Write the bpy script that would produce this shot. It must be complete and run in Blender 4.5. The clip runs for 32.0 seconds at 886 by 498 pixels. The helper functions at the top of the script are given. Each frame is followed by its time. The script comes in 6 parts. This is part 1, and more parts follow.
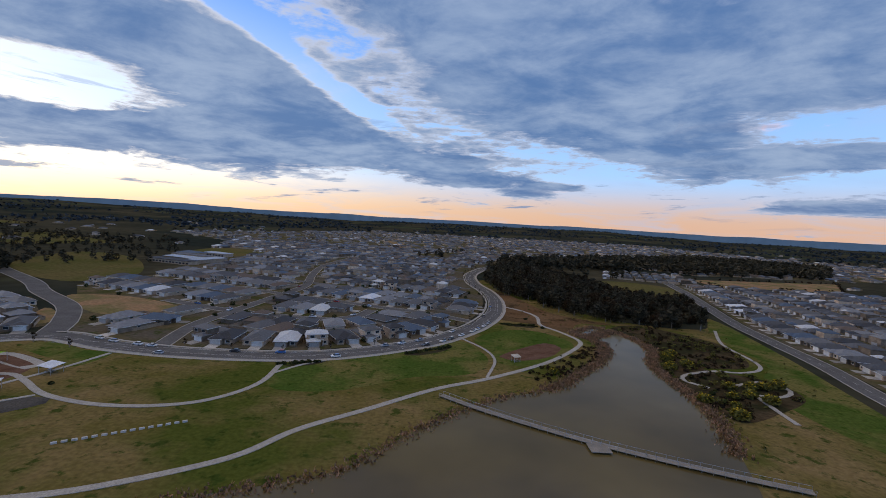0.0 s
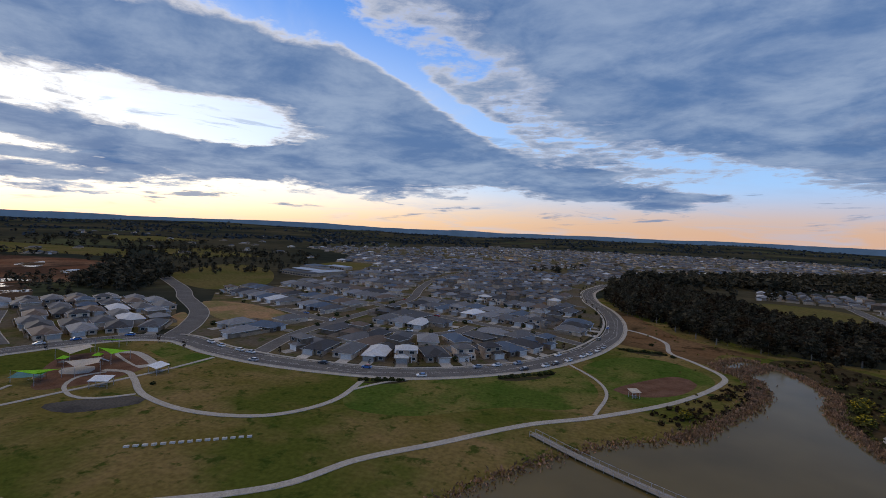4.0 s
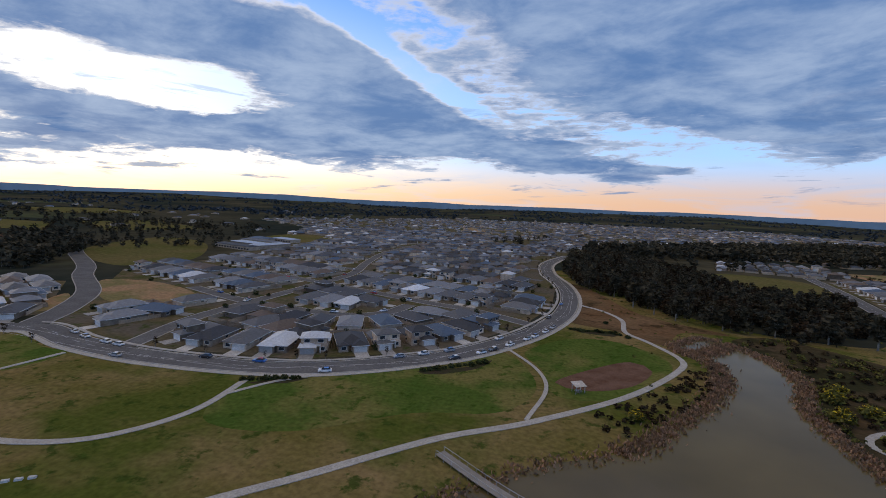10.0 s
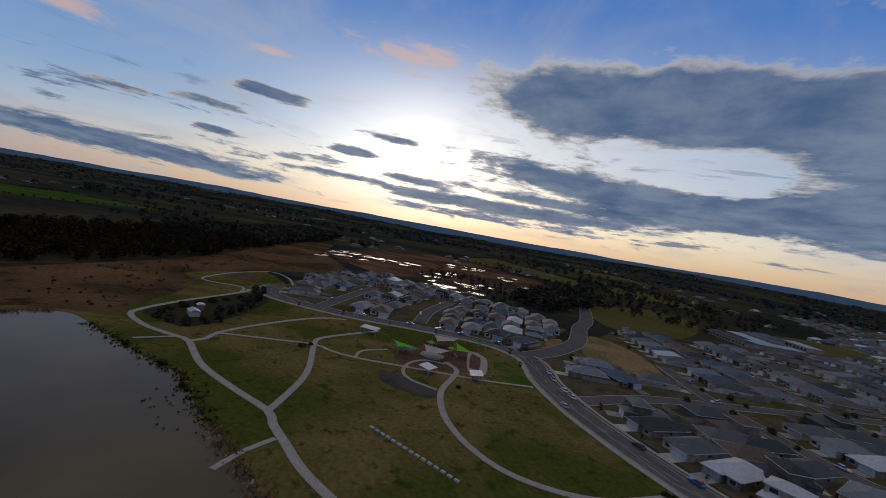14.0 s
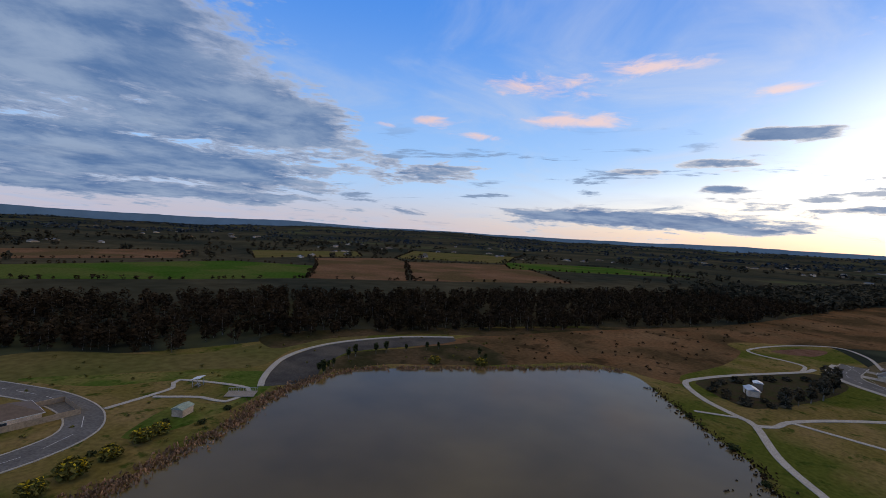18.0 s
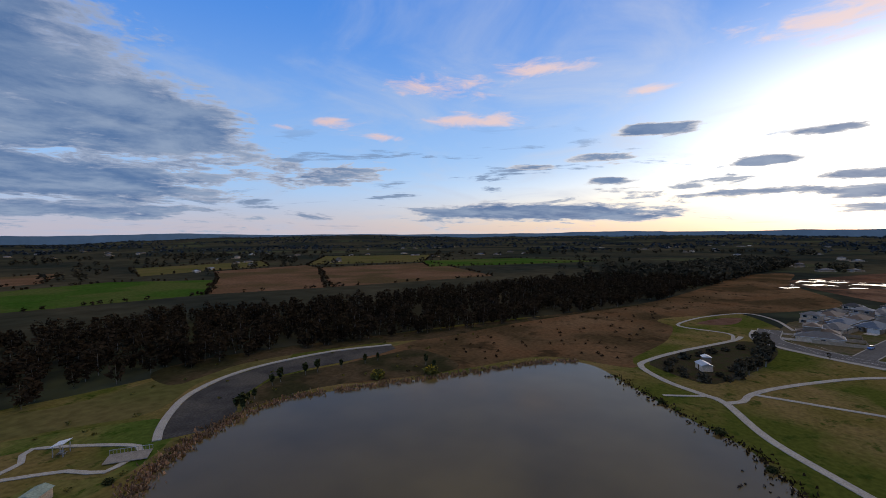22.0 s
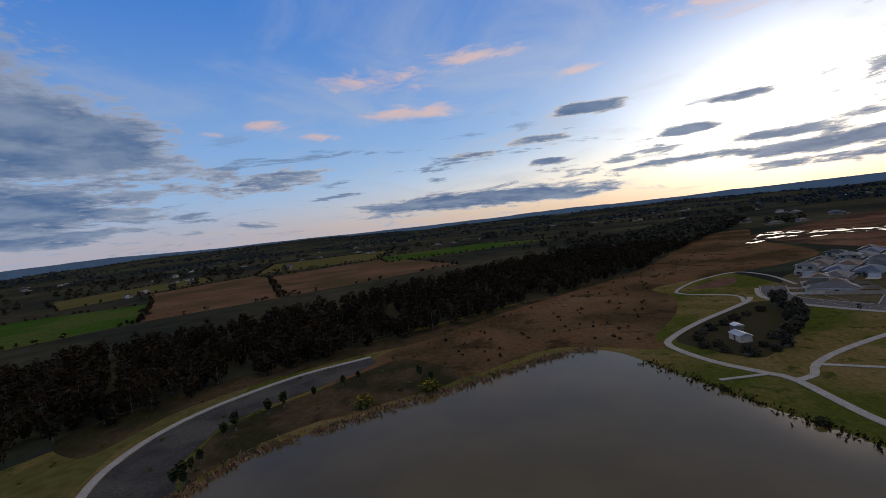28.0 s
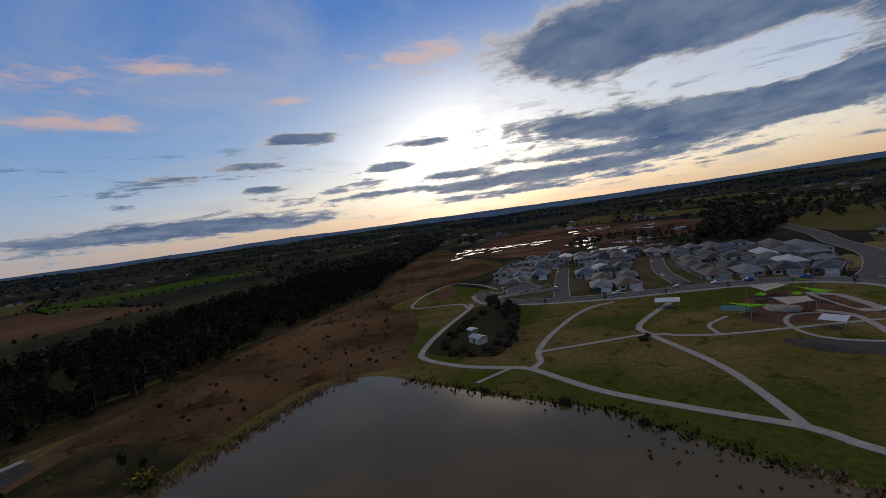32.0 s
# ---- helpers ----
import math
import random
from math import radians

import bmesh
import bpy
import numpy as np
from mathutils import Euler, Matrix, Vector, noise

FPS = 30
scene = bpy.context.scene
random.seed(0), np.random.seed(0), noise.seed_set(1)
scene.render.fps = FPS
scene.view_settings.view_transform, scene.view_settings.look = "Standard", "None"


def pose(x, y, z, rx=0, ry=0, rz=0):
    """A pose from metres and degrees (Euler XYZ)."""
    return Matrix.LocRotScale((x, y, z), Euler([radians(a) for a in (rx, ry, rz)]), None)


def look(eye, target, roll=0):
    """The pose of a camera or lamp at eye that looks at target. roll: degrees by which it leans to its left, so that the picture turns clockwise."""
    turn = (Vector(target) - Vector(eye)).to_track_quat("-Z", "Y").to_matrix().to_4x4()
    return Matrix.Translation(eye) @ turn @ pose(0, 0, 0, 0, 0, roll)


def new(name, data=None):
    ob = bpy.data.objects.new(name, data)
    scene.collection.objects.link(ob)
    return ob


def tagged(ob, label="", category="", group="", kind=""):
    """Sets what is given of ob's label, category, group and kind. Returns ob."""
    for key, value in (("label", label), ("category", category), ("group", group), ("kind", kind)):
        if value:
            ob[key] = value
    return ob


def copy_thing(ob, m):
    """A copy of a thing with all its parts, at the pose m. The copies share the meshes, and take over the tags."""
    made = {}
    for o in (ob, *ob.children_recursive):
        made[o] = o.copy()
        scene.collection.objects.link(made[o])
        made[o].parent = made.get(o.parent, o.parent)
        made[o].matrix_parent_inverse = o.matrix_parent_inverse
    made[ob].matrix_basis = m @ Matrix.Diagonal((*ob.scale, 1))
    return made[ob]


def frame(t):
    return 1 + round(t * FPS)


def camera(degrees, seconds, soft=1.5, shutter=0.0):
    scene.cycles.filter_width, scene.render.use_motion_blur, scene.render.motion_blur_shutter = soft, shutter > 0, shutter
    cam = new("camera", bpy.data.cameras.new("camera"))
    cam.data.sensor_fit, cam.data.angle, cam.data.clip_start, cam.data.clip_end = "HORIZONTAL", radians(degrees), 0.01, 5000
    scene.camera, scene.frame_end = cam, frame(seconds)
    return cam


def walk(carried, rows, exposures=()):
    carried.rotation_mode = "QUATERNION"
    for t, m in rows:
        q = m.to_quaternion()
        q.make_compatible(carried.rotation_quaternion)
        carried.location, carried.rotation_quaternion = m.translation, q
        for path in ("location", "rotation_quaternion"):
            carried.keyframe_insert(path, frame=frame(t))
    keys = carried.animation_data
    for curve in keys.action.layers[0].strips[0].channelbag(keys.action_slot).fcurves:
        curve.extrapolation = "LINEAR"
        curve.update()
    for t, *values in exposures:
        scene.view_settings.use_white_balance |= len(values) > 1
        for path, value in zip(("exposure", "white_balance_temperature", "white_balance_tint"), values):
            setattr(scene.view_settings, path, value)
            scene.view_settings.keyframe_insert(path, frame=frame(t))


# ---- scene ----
cam = camera(89.60, 32.0, soft=0.8, shutter=0.15)
PATH = [
    (0, (-2.00, 0.89, 62.86), (-1.41, 100.71, 56.90), 3.35),
    (0.5, (0.25, 4.35, 62.92), (-6.18, 103.93, 56.41), 3.11),
    (1, (2.31, 7.75, 62.85), (-11.55, 106.57, 56.27), 3.06),
    (1.5, (4.11, 11.06, 62.63), (-16.19, 108.78, 56.42), 2.95),
    (2, (5.62, 14.25, 62.31), (-19.68, 110.84, 56.75), 2.98),
    (2.5, (6.89, 17.33, 61.91), (-21.67, 113.05, 57.13), 2.96),
    (4.5, (7.43, 27.33, 58.56), (-15.67, 124.56, 55.13), 2.38),
    (5, (7.40, 30.63, 58.27), (-10.87, 128.86, 54.16), 1.99),
    (5.5, (7.46, 33.98, 58.03), (-4.72, 133.12, 53.19), 1.65),
    (6, (7.75, 37.35, 57.84), (2.24, 137.05, 52.28), 1.07),
    (6.5, (8.33, 40.80, 57.65), (8.97, 140.61, 51.53), 0.72),
    (7, (9.31, 44.28, 57.43), (13.95, 143.98, 51.13), 0.21),
    (7.5, (10.62, 47.78, 57.20), (16.41, 147.41, 50.94), 0.16),
    (8, (12.27, 51.18, 56.96), (16.62, 150.89, 50.83), 0.28),
    (8.5, (14.17, 54.39, 56.75), (14.84, 154.20, 50.66), 0.44),
    (9, (15.98, 57.45, 56.63), (10.97, 157.10, 49.89), 1.03),
    (9.5, (17.58, 60.40, 56.62), (5.75, 159.39, 48.78), 1.75),
    (10, (18.91, 63.38, 56.65), (-0.52, 161.01, 47.08), 2.60),
    (10.5, (19.94, 66.75, 56.77), (-8.77, 161.89, 45.67), 3.78),
    (11, (20.75, 70.10, 56.75), (-17.99, 161.48, 44.60), 4.78),
    (11.5, (21.30, 73.35, 56.42), (-28.46, 159.21, 44.12), 5.98),
    (12, (21.43, 76.74, 55.81), (-39.57, 155.18, 44.61), 6.92),
    (12.5, (20.93, 79.86, 55.14), (-50.37, 149.42, 46.23), 7.02),
    (13, (19.77, 82.34, 55.02), (-60.32, 141.91, 48.91), 8.14),
    (13.5, (18.34, 84.10, 55.31), (-69.03, 132.66, 52.57), 9.26),
    (14, (16.92, 85.09, 56.07), (-77.78, 116.95, 51.98), 10.17),
    (14.5, (15.63, 85.42, 56.93), (-83.33, 98.37, 50.57), 10.10),
    (15, (14.52, 85.02, 57.65), (-84.94, 79.32, 48.95), 10.26),
    (15.5, (13.58, 84.19, 58.08), (-83.01, 60.32, 48.11), 8.92),
    (17.5, (12.09, 75.62, 56.03), (-63.83, 10.65, 52.24), 4.16),
    (18, (11.22, 72.48, 55.57), (-63.22, 5.79, 52.27), 3.35),
    (18.5, (10.18, 69.31, 55.18), (-64.99, 3.49, 50.98), 2.76),
    (19, (9.05, 66.16, 54.80), (-68.07, 2.76, 49.14), 2.28),
    (19.5, (7.76, 63.10, 54.41), (-71.78, 2.84, 47.88), 1.88),
    (20, (6.26, 60.13, 53.91), (-75.51, 2.92, 47.57), 1.40),
    (20.5, (4.59, 57.23, 53.39), (-78.94, 2.53, 47.98), 1.03),
    (21, (2.83, 54.49, 52.88), (-82.06, 1.78, 48.82), 0.50),
    (21.5, (1.04, 51.91, 52.45), (-84.71, 0.55, 49.36), 0.06),
    (22, (-0.77, 49.47, 52.18), (-86.94, -1.20, 49.51), -0.44),
    (22.5, (-2.41, 47.15, 52.04), (-88.79, -3.13, 48.89), -0.94),
    (23, (-3.91, 44.89, 52.03), (-90.62, -4.72, 47.55), -1.39),
    (23.5, (-5.31, 42.64, 52.01), (-92.71, -5.49, 45.44), -1.95),
    (24, (-6.75, 40.45, 51.88), (-95.18, -5.40, 43.02), -2.45),
    (24.5, (-8.29, 38.24, 51.52), (-97.77, -5.14, 40.96), -3.00),
    (25, (-9.99, 36.04, 50.97), (-100.10, -5.89, 39.92), -3.46),
    (25.5, (-11.91, 33.84, 50.34), (-102.08, -8.15, 40.03), -3.79),
    (27.5, (-22.90, 24.96, 49.13), (-112.48, -19.29, 45.01), -5.78),
    (28, (-25.34, 22.94, 49.10), (-116.30, -18.32, 44.20), -6.44),
    (28.5, (-27.67, 20.99, 49.12), (-120.54, -15.56, 42.79), -7.14),
    (29, (-29.86, 19.22, 49.17), (-124.84, -11.05, 41.27), -7.80),
    (29.5, (-31.90, 17.66, 49.16), (-128.92, -4.79, 40.04), -8.26),
    (30, (-33.86, 16.24, 48.95), (-132.38, 2.17, 39.17), -8.48),
    (30.5, (-35.72, 14.94, 48.56), (-135.09, 9.27, 38.90), -8.64),
    (31, (-37.41, 13.71, 47.97), (-137.00, 16.24, 39.24), -8.38),
    (31.5, (-39.02, 12.59, 47.35), (-138.21, 22.78, 39.70), -8.51),
    (32, (-40.74, 11.36, 46.63), (-138.86, 29.65, 40.40), -8.09),
]
EXPOSURES = [(0, 0.0), (2, -0.1), (5, -0.15), (7, -0.18), (8.2, 0.0), (11, 0.1), (12.5, -0.35), (14, -0.95), (15.5, -1.05), (18, -0.18), (22, -0.28), (25, -0.45), (28, -0.6), (30, -0.8), (32, -0.92)]
walk(cam, [(t, look(e, g, roll)) for t, e, g, roll in PATH], EXPOSURES)

# ---- world, sun ----
SUN_AZ = radians(72)      # left of +y
SUN_EL = radians(4.0)
world = bpy.data.worlds.new("world")
scene.world = world
world.use_nodes = True
wn = world.node_tree.nodes
wl = world.node_tree.links
wbg = wn["Background"]


def wmath(op, a, b=0.0, c=0.0, clamp=False):
    m = wn.new("ShaderNodeMath")
    m.operation = op
    m.use_clamp = clamp
    for i, q in enumerate((a, b, c)):
        if isinstance(q, (int, float)):
            m.inputs[i].default_value = q
        else:
            wl.new(q, m.inputs[i])
    return m.outputs[0]


def wramp(v, lo, hi, a=0.0, b=1.0):
    m = wn.new("ShaderNodeMapRange")
    m.interpolation_type = "SMOOTHSTEP"
    for i, q in enumerate((v, lo, hi, a, b)):
        if isinstance(q, (int, float)):
            m.inputs[i].default_value = q
        else:
            wl.new(q, m.inputs[i])
    return m.outputs[0]


def wmix(fac, a, b, mode="MIX"):
    m = wn.new("ShaderNodeMix")
    m.data_type = "RGBA"
    m.blend_type = mode
    for i, q in ((0, fac), (6, a), (7, b)):
        if isinstance(q, (int, float)):
            m.inputs[i].default_value = q
        elif isinstance(q, tuple):
            m.inputs[i].default_value = (*q, 1)
        else:
            wl.new(q, m.inputs[i])
    return m.outputs[2]


def wnoise(vec, scale, detail, rough=0.55, distort=0.0):
    m = wn.new("ShaderNodeTexNoise")
    m.inputs["Scale"].default_value = scale
    m.inputs["Detail"].default_value = detail
    m.inputs["Roughness"].default_value = rough
    m.inputs["Distortion"].default_value = distort
    wl.new(vec, m.inputs["Vector"])
    return m.outputs[0]


wsky = wn.new("ShaderNodeTexSky")
wsky.sky_type = "NISHITA"
wsky.sun_disc = False
wsky.sun_elevation = SUN_EL
wsky.sun_rotation = -SUN_AZ
wsky.air_density = 1.3
wsky.dust_density = 0.4
wsky.ozone_density = 4.0

wtc = wn.new("ShaderNodeTexCoord")
wrot = wn.new("ShaderNodeVectorRotate")
wrot.rotation_type = "Z_AXIS"
wrot.inputs["Angle"].default_value = -SUN_AZ       # the sun's side turns to +y
wl.new(wtc.outputs["Generated"], wrot.inputs["Vector"])
wsep = wn.new("ShaderNodeSeparateXYZ")
wl.new(wrot.outputs[0], wsep.inputs[0])
DX, DY, DZ = wsep.outputs
AZ = wmath("MULTIPLY", wmath("ARCTAN2", wmath("MULTIPLY", DX, -1.0), DY), 57.2958)     # degrees left of the sun
EL = wmath("MULTIPLY", wmath("ARCSINE", DZ), 57.2958)
# clear sky: blue above, pale and peach towards the horizon, glow round the sun
def lobe(a0, e0, sa, se, power=2.0, tilt=0.0):
    """1 at a place of the sky, falling off round it."""
    rise = wmath("SUBTRACT", EL, wmath("ADD", wmath("MULTIPLY", wmath("SUBTRACT", AZ, a0), tilt), e0))
    g = wmath("ADD", wmath("POWER", wmath("ABSOLUTE", wmath("DIVIDE", wmath("SUBTRACT", AZ, a0), sa)), power), wmath("POWER", wmath("ABSOLUTE", wmath("DIVIDE", rise, se)), power))
    return wmath("POWER", 2.71828, wmath("MULTIPLY", g, -1.0))


near_sun = lobe(4, 8.4, 12.0, 6.4, 1.6)
wide_sun = wmath("POWER", 2.71828, wmath("MULTIPLY", wmath("POWER", wmath("DIVIDE", AZ, 62.0), 2.0), -1.0))
clear = wmix(wramp(EL, 2.0, 30.0), (0.42, 0.68, 1.10), (0.075, 0.29, 0.90))
peach = wmix(wide_sun, (0.72, 0.46, 0.36), (1.10, 0.70, 0.36))
clear = wmix(wmath("MULTIPLY", wramp(EL, 7.0, 1.0), wramp(AZ, 70.0, -10.0, 0.5, 1.0)), clear, peach)
pale = lobe(-14, 12, 34, 9)
clear = wmix(wmath("MULTIPLY", pale, 0.68), clear, (1.45, 1.42, 1.42))
low_glow = lobe(-6, 4.5, 40, 3.6)
clear = wmix(wmath("MULTIPLY", low_glow, 0.85), clear, (2.1, 1.75, 1.25))
clear = wmix(near_sun, clear, (2.9, 2.75, 2.6))
clear = wmix(0.06, clear, wsky.outputs[0])

# clouds: a flat layer seen in perspective, thicker and thinner as the evening had it
wdiv = wmath("ADD", wmath("MAXIMUM", DZ, 0.0), 0.13)
wcomb = wn.new("ShaderNodeCombineXYZ")
wl.new(wmath("DIVIDE", DX, wdiv), wcomb.inputs[0])
wl.new(wmath("MULTIPLY", wmath("DIVIDE", DY, wdiv), 1.0), wcomb.inputs[1])
wmap = wn.new("ShaderNodeMapping")
wmap.inputs["Rotation"].default_value = (0, 0, radians(25))
wmap.inputs["Scale"].default_value = (1.0, 0.85, 1.0)
wl.new(wcomb.outputs[0], wmap.inputs[0])
big = wnoise(wmap.outputs[0], 0.75, 9, 0.58, 0.35)
small = wnoise(wmap.outputs[0], 2.6, 7, 0.62, 0.3)
fine = wnoise(wmap.outputs[0], 8.5, 6, 0.6, 0.2)
cover = wmath("ADD", wmath("ADD", wmath("MULTIPLY", big, 0.50), wmath("MULTIPLY", small, 0.32)), wmath("MULTIPLY", fine, 0.18))
# (degrees left of the sun, elevation, half width, half height, amount, tilt)
CLOUD_MASSES = [
    (-17, 17.8, 15, 3.9, 0.34, 0.0), (-38, 17.5, 14, 3.6, 0.30, 0.05), (-50, 12.0, 14, 5.2, 0.30, 0.0), (-17, 8.2, 14, 1.5, 0.33, 0.09), (-39, 7.2, 19, 2.1, 0.31, 0.0), (-67, 8.2, 12, 2.4, 0.24, 0.14), (-77, 5.6, 8, 1.1, 0.22, 0.05),
    (-28.5, 11.9, 6.5, 1.6, -0.18, -0.1), (-57, 15.6, 13, 1.5, -0.22, 0.55), (-89, 20.5, 30, 8.5, 0.31, 0.0), (-90, 13.0, 14, 3.2, 0.25, 0.1), (-98, 10.5, 7, 2.0, 0.20, 0.0), (-114, 16.5, 13, 5.0, 0.20, 0.0), (-62, 27.0, 18, 5.0, 0.14, 0.0),
    (-102, 7.5, 7, 1.5, 0.26, 0.0), (-114, 8.3, 7, 1.4, 0.28, 0.0), (-114, 3.5, 7, 0.7, 0.27, 0.0), (-77, 2.6, 4, 0.35, 0.25, 0.0), (-83, 4.1, 3.5, 0.45, 0.25, 0.0), (-86, 5.2, 4, 0.5, 0.25, 0.0), (-112, 11.7, 8, 1.4, -0.16, 0.0), (-60, 1.6, 45, 1.5, -0.22, 0.0),
    (-9, 4.0, 17, 0.8, 0.30, 0.0), (-14, 5.6, 12, 0.5, 0.24, 0.03), (-8, 2.5, 16, 0.45, 0.20, 0.0), (5.3, 5.6, 4, 0.5, 0.26, 0.0), (8.2, 10.1, 4, 0.55, 0.27, 0.0), (12.8, 7.7, 2.5, 0.5, 0.32, 0.0), (14, 4.6, 6, 0.4, 0.22, 0.0),
    (22.9, 12.1, 5.2, 0.85, 0.34, 0.02), (28.6, 6.7, 2.5, 0.45, 0.27, 0.0), (29, 9.5, 4, 0.5, 0.22, 0.0), (37.3, 8.6, 4, 0.5, 0.22, 0.0), (36, 2.9, 14, 1.0, 0.37, 0.02),
    (100, 17.5, 20, 9.5, 0.31, 0.0), (78, 12.4, 9, 3.2, 0.19, 0.0), (93, 6.0, 17, 2.0, 0.31, 0.0), (63, 7.6, 7, 1.3, 0.21, 0.0), (92, 2.9, 18, 0.7, 0.22, 0.0), (43, 20.0, 22, 10.0, -0.24, 0.0), (11, 19.0, 9, 6.0, -0.16, 0.0)]
for a0, e0, sa, se, amt, tilt in CLOUD_MASSES:
    cover = wmath("ADD", cover, wmath("MULTIPLY", lobe(a0, e0, sa, se, 2.5, tilt), amt))
wrag = wn.new("ShaderNodeCombineXYZ")
wl.new(wmath("MULTIPLY", AZ, 0.22), wrag.inputs[0])
wl.new(wmath("MULTIPLY", EL, 1.15), wrag.inputs[1])
wl.new(wmath("ADD", 2.3, 0.0), wrag.inputs[2])
ragged = wmath("SUBTRACT", wnoise(wrag.outputs[0], 1.0, 8, 0.66, 0.5), 0.5)
cover = wmath("ADD", cover, wmath("MULTIPLY", ragged, wramp(EL, 22.0, 6.0, 0.10, 0.46)))
dense = wramp(cover, 0.56, 0.635)
thick = wramp(cover, 0.575, 0.71)
# low streaks near the horizon, and small pink wisps
wst = wn.new("ShaderNodeCombineXYZ")
wl.new(wmath("MULTIPLY", AZ, 0.085), wst.inputs[0])
wl.new(wmath("MULTIPLY", EL, 0.55), wst.inputs[1])
streak = wnoise(wst.outputs[0], 1.0, 7, 0.62, 0.4)
band = wmath("MULTIPLY", wramp(EL, 0.8, 2.5), wramp(EL, 15.0, 8.0))
streak = wmath("MULTIPLY", wramp(streak, 0.56, 0.64), band)
wst2 = wn.new("ShaderNodeCombineXYZ")
wl.new(wmath("MULTIPLY", AZ, 0.16), wst2.inputs[0])
wl.new(wmath("MULTIPLY", EL, 0.55), wst2.inputs[1])
wl.new(wmath("ADD", 4.7, 0.0), wst2.inputs[2])
wisp = wmath("MULTIPLY", wnoise(wst2.outputs[0], 1.4, 7, 0.62, 0.5), 0.75)
for a0, e0, sa, se in ((62, 14.1, 3.0, 0.8), (44, 14.5, 9, 1.1), (23.5, 16.4, 4, 0.8), (56, 12.5, 3, 0.6), (7, 20.0, 9, 2.6), (-104, 11.8, 7, 0.9), (36, 20, 7, 1.2), (68, 13.2, 2, 0.5), (49, 18.5, 9, 1.6), (-85, 4.6, 3, 0.5)):
    wisp = wmath("ADD", wisp, wmath("MULTIPLY", lobe(a0, e0, sa, se, 2.0, 0.03), 0.34))
wisp = wramp(wisp, 0.52, 0.78)
veil = wramp(wnoise(wmap.outputs[0], 1.1, 7, 0.6, 0.8), 0.45, 0.75)
puff = wmath("ADD", wmath("MULTIPLY", small, 0.5), wmath("MULTIPLY", wnoise(wmap.outputs[0], 1.5, 8, 0.6, 0.2), 0.5))
shade = wmix(wramp(puff, 0.38, 0.64), (0.098, 0.190, 0.395), (0.32, 0.415, 0.59))
shade = wmix(wmath("MULTIPLY", near_sun, 0.2), shade, (0.45, 0.42, 0.42))
rim = wmix(wide_sun, (0.38, 0.46, 0.64), (1.0, 0.95, 0.92))
cloud = wmix(thick, rim, shade)
total = wmix(wmath("MULTIPLY", veil, 0.5), clear, wmix(wide_sun, (0.40, 0.55, 0.82), (0.9, 0.9, 0.95)))
total = wmix(wmath("MULTIPLY", wisp, 0.8), total, wmix(wide_sun, (0.95, 0.62, 0.56), (1.15, 0.86, 0.78)))
total = wmix(wmath("MULTIPLY", streak, 0.85), total, wmix(near_sun, (0.21, 0.30, 0.48), (0.40, 0.44, 0.54)))
total = wmix(wmath("MULTIPLY", dense, 0.95), total, cloud)
# unseen overhead, the layer closes to an even warm glow added for ground light
total = wmix(wramp(EL, 36.0, 50.0), total, (0.61, 0.485, 0.315))
below = wramp(EL, -0.6, -2.0)
total = wmix(below, total, (0.06, 0.06, 0.05))
wl.new(total, wbg.inputs[0])
wbg.inputs[1].default_value = 1.0

sun = new("sun", bpy.data.lights.new("sun", "SUN"))
sun.data.energy = 0.4
sun.data.angle = radians(25)
sun.data.color = (1.0, 0.80, 0.58)
sun.matrix_world = look((-math.sin(SUN_AZ) * 300, math.cos(SUN_AZ) * 300, 62), (0, 0, 0))


